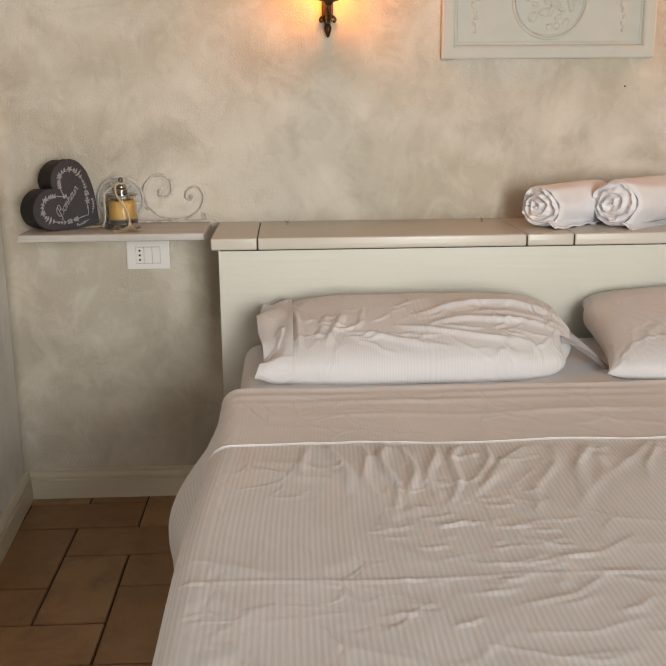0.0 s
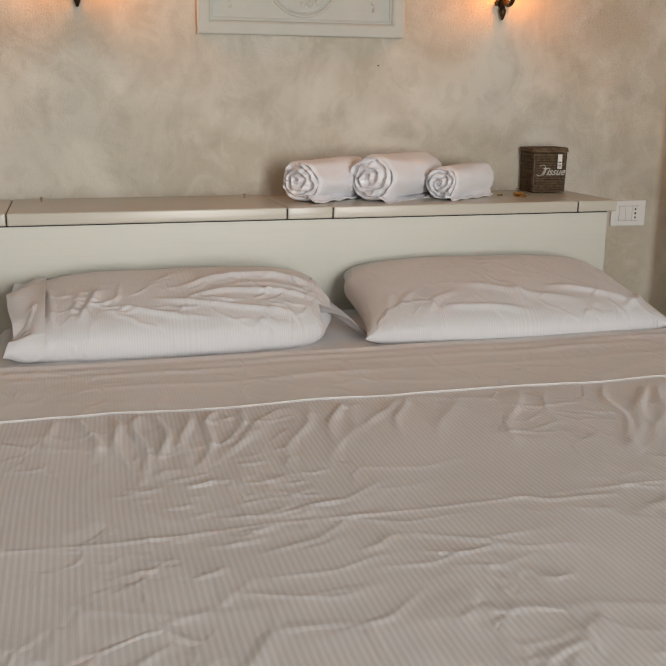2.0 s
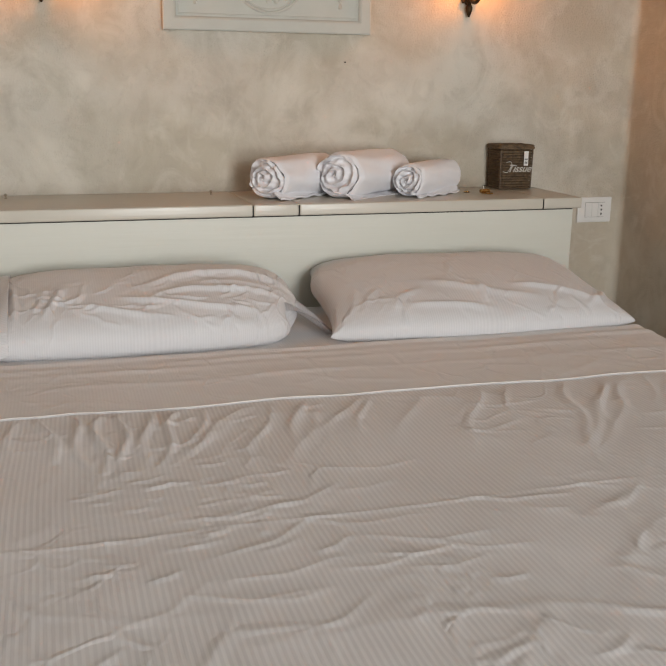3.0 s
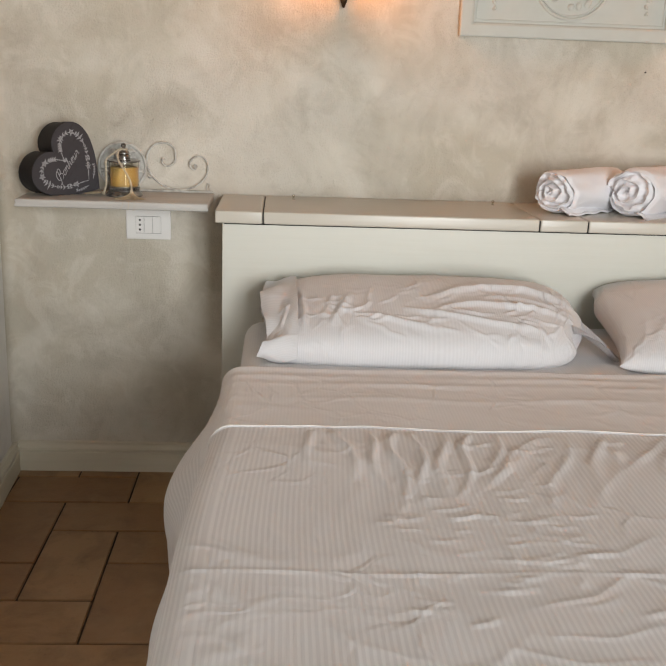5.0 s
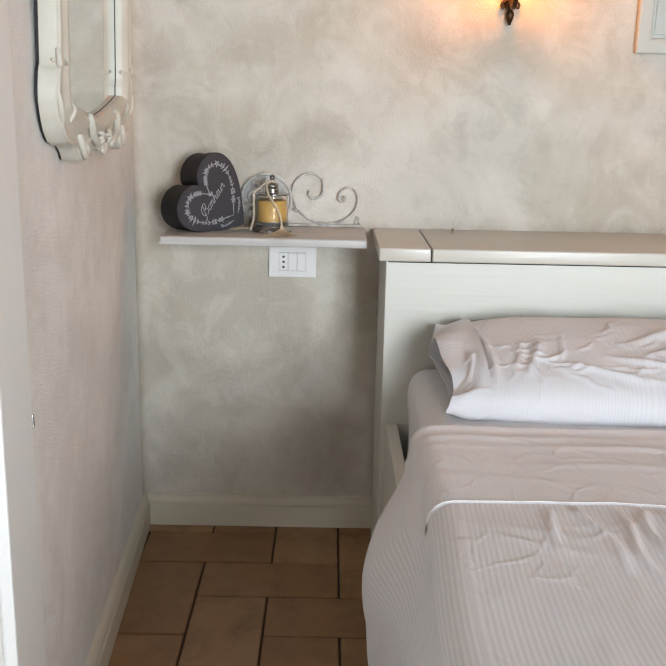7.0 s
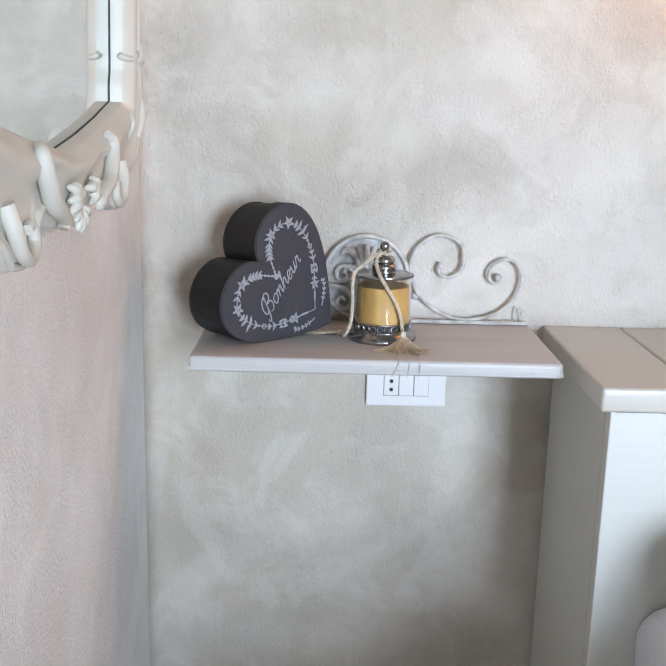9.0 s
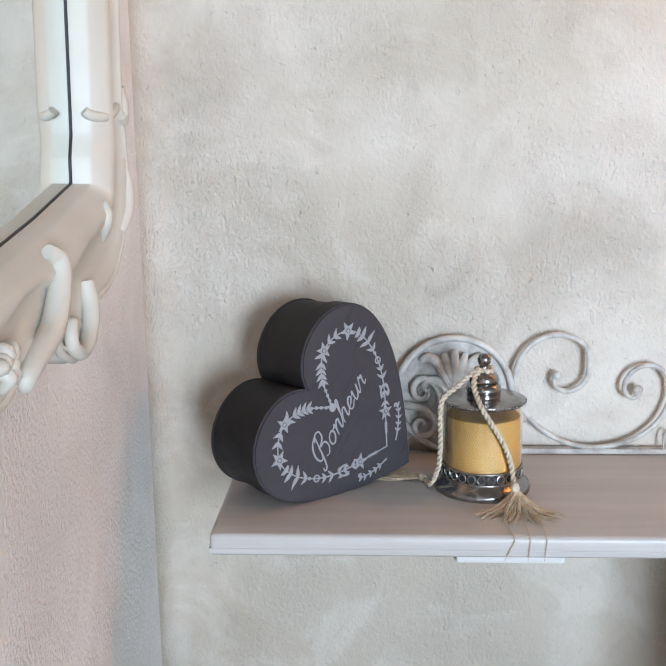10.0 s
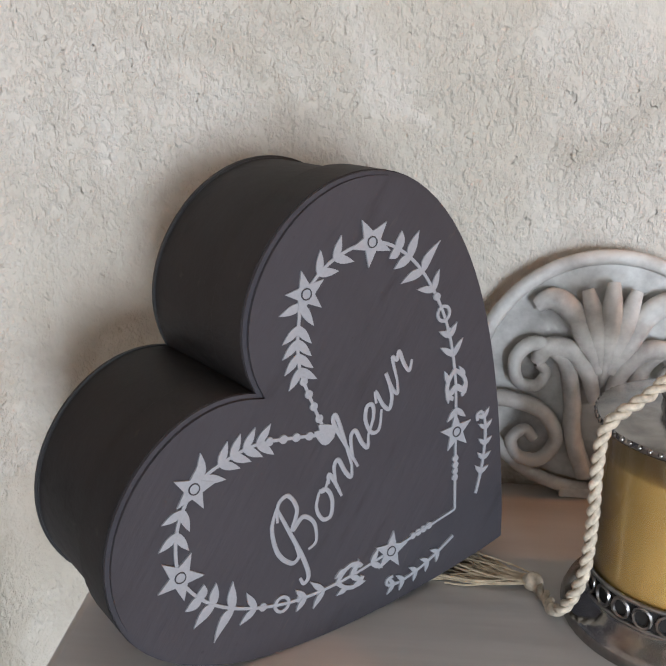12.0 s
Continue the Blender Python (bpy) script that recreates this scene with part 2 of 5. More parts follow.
def glassy(name, colour, rough, transmission=1.0, ior=1.45):
    mat, nt, b = material(name, colour, rough)
    b.inputs["Transmission Weight"].default_value = transmission
    b.inputs["IOR"].default_value = ior
    return mat


M_GLASS = glassy("clear_glass", (0.93, 0.90, 0.82), 0.02)
M_WAX = plain("honey_wax", (0.28, 0.170, 0.038), 0.6, 0, 30, 0.08)
M_WAX.node_tree.nodes["Principled BSDF"].inputs["Subsurface Weight"].default_value = 0.15
M_WAX.node_tree.nodes["Principled BSDF"].inputs["Subsurface Radius"].default_value = (0.02, 0.01, 0.004)
M_MIRROR, _nt, _b = material("mirror_silver", (0.82, 0.87, 0.86), 0.03, 1.0)
M_AMBER, _nt, _b = material("glowing_amber_glass", (0.8, 0.35, 0.06), 0.3)
_b.inputs["Emission Color"].default_value = (1.0, 0.36, 0.04, 1)
_b.inputs["Emission Strength"].default_value = 5.0


# ---- mesh helpers ----
def mesh_of(bm, name, mat, smooth=False):
    me = bpy.data.meshes.new(name)
    bm.normal_update()
    bm.to_mesh(me)
    bm.free()
    for m in mat if isinstance(mat, (list, tuple)) else [mat]:
        me.materials.append(m)
    if smooth:
        me.polygons.foreach_set("use_smooth", [True] * len(me.polygons))
        me.set_sharp_from_angle(angle=radians(62))
    return me


def part(name, bm, mat, parent=None, label="", smooth=False, m=None):
    ob = new(name, mesh_of(bm, name, mat, smooth))
    if parent is not None:
        ob.parent = parent
    if m is not None:
        ob.matrix_local = m
    if label:
        ob["label"] = label
    return ob


def thing(name, m, label, category, group="", kind=""):
    ob = new(name)
    ob.empty_display_size = 0.05
    ob.matrix_world = m
    return tagged(ob, label, category, group, kind)


def box(bm, x0, x1, y0, y1, z0, z1, bevel=0.0, segments=2):
    r = bmesh.ops.create_cube(bm, size=1)
    bmesh.ops.transform(bm, verts=r["verts"], matrix=Matrix.Translation(((x0 + x1) / 2, (y0 + y1) / 2, (z0 + z1) / 2)) @ Matrix.Diagonal((x1 - x0, y1 - y0, z1 - z0, 1)))
    if bevel:
        edges = list({e for v in r["verts"] for e in v.link_edges})
        bmesh.ops.bevel(bm, geom=edges, offset=bevel, segments=segments, affect="EDGES", profile=0.6)
    return bm


def boxed(*a, **k):
    return box(bmesh.new(), *a, **k)


def lathe(profile, n=40, bm=None, centre=(0, 0, 0)):
    bm = bm or bmesh.new()
    rings = []
    for r, z in profile:
        if r < 1e-6:
            rings.append([bm.verts.new((centre[0], centre[1], centre[2] + z))])
        else:
            rings.append([bm.verts.new((centre[0] + r * math.cos(2 * math.pi * i / n), centre[1] + r * math.sin(2 * math.pi * i / n), centre[2] + z)) for i in range(n)])
    for a, b in zip(rings, rings[1:]):
        if len(a) == 1 and len(b) == 1:
            continue
        for i in range(n):
            j = (i + 1) % n
            q = [a[0], b[j], b[i]] if len(a) == 1 else [a[i], a[j], b[0]] if len(b) == 1 else [a[i], a[j], b[j], b[i]]
            bm.faces.new(q)
    return bm


def tube(bm, pts, radius, n=8, closed=False):
    """A round rod along the points; radius may be a function of 0..1 along it."""
    pts = [Vector(p) for p in pts]
    count = len(pts)
    rings = []
    up = Vector((0.13, 0.31, 0.94)).normalized()
    side = None
    for i, p in enumerate(pts):
        a, b = pts[(i - 1) % count if closed else max(i - 1, 0)], pts[(i + 1) % count if closed else min(i + 1, count - 1)]
        d = (b - a).normalized()
        if side is None:
            side = d.cross(up).normalized()
        side = (side - d * side.dot(d)).normalized()
        other = d.cross(side)
        r = radius(i / (count - 1)) if callable(radius) else radius
        rings.append([bm.verts.new(p + (side * math.cos(2 * math.pi * k / n) + other * math.sin(2 * math.pi * k / n)) * r) for k in range(n)])
    pairs = list(zip(rings, rings[1:])) + ([(rings[-1], rings[0])] if closed else [])
    for a, b in pairs:
        for k in range(n):
            bm.faces.new((a[k], a[(k + 1) % n], b[(k + 1) % n], b[k]))
    if not closed:
        bm.faces.new(rings[0][::-1])
        bm.faces.new(rings[-1])
    return bm


def smooth_path(ctrl, steps=10, closed=False):
    """A Catmull-Rom line through the control points."""
    c = [Vector(p) for p in ctrl]
    n = len(c)
    out = []
    for i in range(n if closed else n - 1):
        p0, p1, p2, p3 = (c[(i - 1) % n], c[i], c[(i + 1) % n], c[(i + 2) % n]) if closed else (c[max(i - 1, 0)], c[i], c[i + 1], c[min(i + 2, n - 1)])
        for s in range(steps):
            t = s / steps
            out.append(0.5 * ((2 * p1) + (p2 - p0) * t + (2 * p0 - 5 * p1 + 4 * p2 - p3) * t * t + (3 * p1 - p0 - 3 * p2 + p3) * t ** 3))
    if not closed:
        out.append(c[-1])
    return out


def extrude_profile(profile, length, bm=None):
    """A profile of (y, z) pairs, drawn out along x from 0 to length."""
    bm = bm or bmesh.new()
    a = [bm.verts.new((0, y, z)) for y, z in profile]
    b = [bm.verts.new((length, y, z)) for y, z in profile]
    n = len(profile)
    for i in range(n):
        j = (i + 1) % n
        bm.faces.new((a[i], b[i], b[j], a[j]))
    bm.faces.new(a)
    bm.faces.new(b[::-1])
    bmesh.ops.recalc_face_normals(bm, faces=bm.faces)
    return bm


def prism(outline, z0, z1, bm=None, bevel=0.0):
    """A flat outline of (x, y) pairs, filled and given the depth z0..z1."""
    bm = bm or bmesh.new()
    lo = [bm.verts.new((x, y, z0)) for x, y in outline]
    hi = [bm.verts.new((x, y, z1)) for x, y in outline]
    n = len(outline)
    made = [bm.faces.new(lo[::-1]), bm.faces.new(hi)]
    for i in range(n):
        j = (i + 1) % n
        made.append(bm.faces.new((lo[i], lo[j], hi[j], hi[i])))
    bmesh.ops.recalc_face_normals(bm, faces=made)
    if bevel:
        bmesh.ops.bevel(bm, geom=list(made[1].edges), offset=bevel, segments=2, affect="EDGES")
    return bm


def blob(bm, centre, radii, seed=0, rough=0.0, turn=None, detail=(10, 7)):
    r = bmesh.ops.create_uvsphere(bm, u_segments=detail[0], v_segments=detail[1], radius=1)
    m = Matrix.Translation(centre) @ (turn or Matrix.Identity(4)) @ Matrix.Diagonal((*radii, 1))
    for v in r["verts"]:
        if rough:
            v.co *= 1 + rough * noise.noise(v.co * 1.7 + Vector((seed * 3.1, seed * 1.7, seed)))
        v.co = m @ v.co
    return bm


def grid_mesh(bm, nu, nv, fn, uv=None, close_u=False):
    layer = bm.loops.layers.uv.verify()
    vs = [[bm.verts.new(fn(i / (nu - 1), j / (nv - 1))) for j in range(nv)] for i in range(nu)]
    for i in range(nu - 1):
        for j in range(nv - 1):
            f = bm.faces.new((vs[i][j], vs[i + 1][j], vs[i + 1][j + 1], vs[i][j + 1]))
            if uv:
                for loop, (a, c) in zip(f.loops, ((i, j), (i + 1, j), (i + 1, j + 1), (i, j + 1))):
                    loop[layer].uv = uv(a / (nu - 1), c / (nv - 1))
    return vs


def step(x, a, b):
    t = min(max((x - a) / (b - a), 0.0), 1.0)
    return t * t * (3 - 2 * t)


def bell(x, c, w):
    return math.exp(-((x - c) / w) ** 2)


def fold_line(x, y, pts, width):
    """A soft fold along a line of points: 1 on the line, fading to either side and to its ends."""
    best = 0.0
    n = len(pts) - 1
    for i in range(n):
        (ax, ay), (bx, by) = pts[i], pts[i + 1]
        dx, dy = bx - ax, by - ay
        t = min(1.0, max(0.0, ((x - ax) * dx + (y - ay) * dy) / (dx * dx + dy * dy)))
        d2 = (x - ax - t * dx) ** 2 + (y - ay - t * dy) ** 2
        if d2 < 9 * width * width:
            run = (i + t) / n
            best = max(best, math.exp(-d2 / width ** 2) * min(1.0, 4 * run, 4 * (1 - run)))
    return best


def ridge(x, y, seed, sharp=6):
    return math.exp(-(noise.noise(Vector((x, y, seed))) * 1.5 * math.sqrt(sharp)) ** 2)


# ---- the room ----
WALL_Y, HEIGHT, SLANT = 2.65, 2.6, 0.052
WEST = -0.77


def west(y):
    return WEST + SLANT * (WALL_Y - y)


LEFT_TURN = math.degrees(math.atan(SLANT))
# frame of the west wall: local x runs along the wall from the north corner towards the south, local y into the room
west_m = Matrix.Translation((WEST, WALL_Y, 0)) @ Matrix.Rotation(math.atan2(-1, SLANT), 4, "Z")
DOOR_A, DOOR_B, DOOR_H = 1.27, 2.09, 2.06

tagged(part("wall_north", boxed(-1.1, EAST + 0.2, WALL_Y, WALL_Y + 0.2, -0.06, HEIGHT), M_WALL), "mottled cream and grey plaster wall behind the bed", "wall", "", "structure")
bm = boxed(-0.0, DOOR_A, -0.2, 0, -0.06, HEIGHT)
box(bm, DOOR_B, 5.1, -0.2, 0, -0.06, HEIGHT)
box(bm, DOOR_A, DOOR_B, -0.2, 0, DOOR_H, HEIGHT)
tagged(part("wall_west", bm, M_WALL_LIT, m=west_m), "rosy cream plaster wall with a doorway, lightened for window light", "wall", "", "structure")
tagged(part("wall_east", boxed(EAST, EAST + 0.2, SOUTH, WALL_Y, -0.06, HEIGHT), M_WALL), "plain cream plaster wall beside the bed", "wall", "", "structure")
bm = boxed(-0.75, WIN_X0, SOUTH - 0.2, SOUTH, -0.06, HEIGHT)
box(bm, WIN_X1, EAST + 0.2, SOUTH - 0.2, SOUTH, -0.06, HEIGHT)
box(bm, WIN_X0, WIN_X1, SOUTH - 0.2, SOUTH, -0.06, WIN_Z0)
box(bm, WIN_X0, WIN_X1, SOUTH - 0.2, SOUTH, WIN_Z1, HEIGHT)
tagged(part("wall_south", bm, M_WALL), "cream plaster wall with a window opening", "wall", "", "structure")


def cove(a, b, corner, n=7):
    """The hand-rounded plaster in the corner of two walls, from point a on one to point b on the other."""
    pts = []
    for k in range(n + 1):
        t = k / n
        pts.append(tuple((1 - t) ** 2 * a[c] + 2 * t * (1 - t) * corner[c] + t * t * b[c] for c in (0, 1)))
    return prism(pts + [corner], 0.0, HEIGHT)


tagged(part("wall_corner_west", cove((WEST + 0.002, WALL_Y - 0.045), (WEST + 0.045, WALL_Y), (WEST - 0.002, WALL_Y + 0.002)), M_WALL, smooth=True), "rounded plaster corner", "wall", "plaster corners", "structure")
tagged(part("wall_corner_east", cove((EAST - 0.03, WALL_Y), (EAST, WALL_Y - 0.03), (EAST + 0.002, WALL_Y + 0.002)), M_WALL, smooth=True), "rounded plaster corner", "wall", "plaster corners", "structure")
tagged(part("ceiling", boxed(-1.1, EAST + 0.2, SOUTH - 0.2, WALL_Y + 0.2, HEIGHT, HEIGHT + 0.12), M_CEIL), "plain unseen ceiling, darkened to cut bounced light", "ceiling", "", "structure")

# window in the south wall
window = thing("window_1", Matrix.Translation((0, SOUTH - 0.05, 0)), "white timber window frame in the south wall", "window", "", "structure")
for a, b, c, d in ((WIN_X0, WIN_X0 + 0.05, WIN_Z0, WIN_Z1), (WIN_X1 - 0.05, WIN_X1, WIN_Z0, WIN_Z1), (WIN_X0 + 0.05, WIN_X1 - 0.05, WIN_Z0, WIN_Z0 + 0.05), (WIN_X0 + 0.05, WIN_X1 - 0.05, WIN_Z1 - 0.05, WIN_Z1)):
    part("window_frame", boxed(a, b, -0.02, 0.03, c, d, bevel=0.004), M_DOOR, window)
part("mullion", boxed(WIN_MID[0] - 0.03, WIN_MID[0] + 0.03, -0.018, 0.028, WIN_Z0 + 0.05, WIN_Z1 - 0.05, bevel=0.004), M_DOOR, window)

# door in the west wall
door = thing("door_1", west_m, "closed white painted door with a flat casing", "door", "", "structure")
bm = boxed(DOOR_A - 0.13, DOOR_A + 0.012, 0.0, 0.018, 0.0, DOOR_H + 0.1, bevel=0.004)
part("casing", bm, M_DOOR, door)
part("casing", boxed(DOOR_B - 0.012, DOOR_B + 0.1, 0.0, 0.018, 0.0, DOOR_H + 0.1, bevel=0.004), M_DOOR, door)
part("casing", boxed(DOOR_A + 0.013, DOOR_B - 0.013, 0.0, 0.018, DOOR_H - 0.012, DOOR_H + 0.1, bevel=0.004), M_DOOR, door)
part("door_leaf", boxed(DOOR_A + 0.002, DOOR_B - 0.002, -0.05, -0.01, 0.004, DOOR_H - 0.002, bevel=0.003), M_DOOR, door)
part("latch_plate", boxed(DOOR_A - 0.133, DOOR_A - 0.127, 0.010, 0.020, 0.672, 0.692, bevel=0.002), M_STEEL, door, "small worn metal latch plate")

# skirting boards
SKIRT = [(0, 0), (0.017, 0), (0.017, 0.055), (0.0155, 0.0575), (0.010, 0.058), (0.009, 0.061), (0.0135, 0.0635), (0.0145, 0.067), (0.013, 0.072), (0.0095, 0.077), (0.008, 0.080), (0.011, 0.082), (0.011, 0.086), (0.008, 0.088), (0, 0.088)]
tagged(part("baseboard_north", extrude_profile(SKIRT, EAST - WEST), M_BASE, m=Matrix.Translation((EAST, WALL_Y, 0)) @ Matrix.Rotation(math.pi, 4, "Z")), "cream moulded skirting board", "baseboard", "skirting boards", "structure")
tagged(part("baseboard_west", extrude_profile(SKIRT, DOOR_A - 0.132), M_BASE, m=west_m), "cream moulded skirting board", "baseboard", "skirting boards", "structure")
tagged(part("baseboard_east", extrude_profile(SKIRT, WALL_Y - SOUTH - 0.02), M_BASE, m=Matrix.Translation((EAST, SOUTH, 0)) @ Matrix.Rotation(math.pi / 2, 4, "Z")), "cream moulded skirting board", "baseboard", "skirting boards", "structure")

# ---- socket plates on the north wall ----
def socket_plate(x, z, socket_right):
    t = thing("socket_plate", Matrix.Translation((x, WALL_Y, z)), "white plastic wall plate with a three-pin socket and blank modules", "socket", "wall plates")
    part("plate", boxed(-0.06, 0.06, -0.009, 0.0, -0.04, 0.04, bevel=0.003), M_PLASTIC, t)
    s = 1 if socket_right else -1
    for k in (-1, 0, 1):
        is_socket = k == s
        mod = part("socket_module" if is_socket else "blank_module", boxed(k * 0.0226 - 0.0109, k * 0.0226 + 0.0109, -0.0115, -0.007, -0.0225, 0.0225, bevel=0.001), M_PLASTIC, t)
        if is_socket:
            for dz in (-0.013, 0, 0.013):
                bm = bmesh.new()
                r = bmesh.ops.create_cone(bm, cap_ends=True, segments=14, radius1=0.0030, radius2=0.0030, depth=0.002)
                bmesh.ops.transform(bm, verts=r["verts"], matrix=Matrix.Translation((k * 0.0226, -0.0112, dz)) @ Matrix.Rotation(math.pi / 2, 4, "X"))
                part("pin_hole", bm, M_HOLE, mod, "black round pin hole")
    bm = bmesh.new()
    for k in (-1, 0, 1):
        box(bm, k * 0.0226 - 0.0115, k * 0.0226 + 0.0115, -0.0094, -0.0088, -0.0235, 0.0235)
    part("module_gap", bm, plain("plate_gap", (0.25, 0.25, 0.24), 0.7), t, "thin grey gaps round the modules")
    return t


socket_plate(-0.378, 0.721, False)
socket_plate(1.786, 0.731, True)

# ---- headboard with storage lids ----
HX0, HX1, HY, HTOP = -0.16, 1.53, 2.34, 0.810
headboard = thing("headboard", Matrix.Translation((0, 0, 0)), "ivory painted wooden storage headboard with lift-up lids", "headboard")
part("front_panel", boxed(HX0, HX1, HY, HY + 0.022, 0.0, HTOP - 0.03, bevel=0.002), M_WHITE_WOOD, headboard)
part("side_panel", boxed(HX0, HX0 + 0.022, HY + 0.0222, WALL_Y - 0.018, 0.0, HTOP - 0.03, bevel=0.001), M_WHITE_WOOD, headboard)
part("side_panel", boxed(HX1 - 0.022, HX1, HY + 0.0222, WALL_Y - 0.018, 0.0, HTOP - 0.03, bevel=0.001), M_WHITE_WOOD, headboard)
# near-black strip that draws the shadow below the overhanging top
part("top_shadow_strip", boxed(HX0 + 0.004, HX1 - 0.004, HY - 0.003, HY - 0.0005, HTOP - 0.034, HTOP - 0.0305), M_GAP_SHADOW, headboard, "thin dark strip put in as the shadow under the top")
CUTS = (-0.062, 0.612, 0.732, 1.428)
TOP_X = (HX0 - 0.017, *CUTS, HX1 + 0.017)
for i, (a, b) in enumerate(zip(TOP_X, TOP_X[1:])):
    g = 0.0013
    lid = i in (1, 3)
    piece = part("lid" if lid else "top_board", boxed(a + (g if i else 0), b - (g if i < 4 else 0), HY - 0.017, WALL_Y - 0.002, HTOP - 0.03, HTOP, bevel=0.0045, segments=3), M_TOP_SHADED_WOOD, headboard, smooth=True)
    if lid:
        for kx in (a + 0.075, b - 0.065):
            bm = lathe([(0, 0), (0.0036, 0), (0.0026, 0.003), (0.0022, 0.006), (0.0042, 0.008), (0.0045, 0.0105), (0.003, 0.0125), (0, 0.013)], 16, centre=(kx, 2.575, HTOP))
            part("lid_knob", bm, M_NICKEL, piece, "tiny polished nickel knob", smooth=True)
for c in CUTS:
    part("lid_gap", boxed(c - 0.001, c + 0.001, HY - 0.016, WALL_Y - 0.003, HTOP - 0.029, HTOP - 0.004), M_GAP_SHADOW, headboard, "narrow dark gap between lids")

# ---- bed ----
BX0, BX1, BTOP, FOOT = -0.102, 1.475, 0.543, 0.36
bed = thing("bed_frame", Matrix.Translation((0, 0, 0)), "ivory painted wooden double bed frame", "bed")
part("side_rail", boxed(-0.148, -0.122, FOOT + 0.02, HY - 0.001, 0.16, 0.40, bevel=0.003), M_WHITE_WOOD, bed)
part("side_rail", boxed(1.492, 1.518, FOOT + 0.02, HY - 0.001, 0.16, 0.40, bevel=0.003), M_WHITE_WOOD, bed)
part("foot_rail", boxed(-0.148, 1.518, FOOT - 0.01, FOOT + 0.019, 0.16, 0.40, bevel=0.003), M_WHITE_WOOD, bed)
part("slat_base", boxed(-0.12, 1.49, FOOT + 0.021, HY - 0.002, 0.26, 0.30), M_WHITE_WOOD, bed)
for lx in (-0.13, 1.50):
    part("leg", lathe([(0, 0), (0.02, 0), (0.026, 0.02), (0.03, 0.16), (0, 0.16)], 16, centre=(lx, FOOT + 0.06, 0)), M_WHITE_WOOD, bed, smooth=True)

mattress = part("mattress", boxed(BX0 + 0.004, BX1 - 0.004, FOOT + 0.03, HY - 0.004, 0.302, BTOP - 0.008, bevel=0.045, segments=5), M_FITTED, smooth=True)
tagged(mattress, "thick mattress under a pale fitted sheet", "mattress")


def fitted_fn(u, v):
    """Fitted sheet at the head end: across the bed, with soft rounded sides."""
    y = 1.75 + (HY - 0.002 - 1.75) * v
    w = BX1 - BX0
    s = (u - 0.5) * (w + 0.44)
    r = 0.045
    flat = w / 2 - r
    a = abs(s)
    if a < flat:
        x, z = a, 0.0
    elif a < flat + r * math.pi / 2:
        q = (a - flat) / r
        x, z = flat + r * math.sin(q), -r + r * math.cos(q)
    else:
        d = a - flat - r * math.pi / 2
        x, z = flat + r + 0.006 * math.sin(y * 21) * step(d, 0, 0.1), -r - d
    x = math.copysign(x, s) + (BX0 + BX1) / 2
    z += BTOP + 0.0015 * ridge(x * 5, y * 9, 3.0, 3)
    z -= 0.02 * step(v, 0.93, 1.0) * step(v, 0.9, 1.0)
    return (x, y, z)


bm = bmesh.new()
grid_mesh(bm, 120, 44, fitted_fn, lambda u, v: (u * 2.0, v * 0.6))
tagged(part("fitted_sheet", bm, M_FITTED, smooth=True), "smooth pale fitted sheet stretched over the mattress", "sheet")

FOLD_Y, TUCK_Y, CREASE_Y = 1.562, 1.92, 1.075


def hang(y):
    """How far the loose side of the top sheet falls."""
    return 0.02 + 0.42 * step(TUCK_Y - 0.01 - y, 0.0, 0.27)


rng = random.Random(21)
GATHERS = [(0.03, 0.06, 0.16, 0.0068, 0.004), (0.085, 0.10, 0.20, 0.008, 0.006), (0.130, 0.06, 0.27, 0.0068, 0.0055), (0.172, 0.0, 0.30, 0.0068, 0.006), (0.214, -0.06, 0.28, 0.0068, 0.006), (0.258, -0.12, 0.24, 0.008, 0.005), (0.305, -0.2, 0.26, 0.0068, 0.006), (0.36, -0.3, 0.20, 0.0068, 0.004)]
GATHERS += [(rng.uniform(0.42, 1.35), rng.uniform(-0.8, -0.3), rng.uniform(0.16, 0.36), rng.uniform(0.007, 0.011), rng.uniform(0.001, 0.003)) for _ in range(20)]
WRINKLES = []
for k in range(150):
    close = k % 3 == 0
    x0, y0 = (rng.gauss(0.24, 0.07), rng.gauss(1.18, 0.11)) if close else (rng.uniform(-0.05, 1.42), rng.uniform(0.55, 1.53))
    a, n = rng.choice((0.0, 0.1, -0.2, 1.4, 0.2) if x0 < 0.5 else (0.1, -0.15, -0.5, -0.75, -0.6)) + rng.uniform(-0.25, 0.25), rng.uniform(0.012, 0.04) if close else rng.uniform(0.03, 0.11)
    WRINKLES.append(([(x0, y0), (x0 + n * math.cos(a), y0 + n * math.sin(a)), (x0 + 2 * n * math.cos(a + 0.25), y0 + 2 * n * math.sin(a + 0.25))], rng.uniform(0.0036, 0.006), rng.uniform(0.0008, 0.0019)))


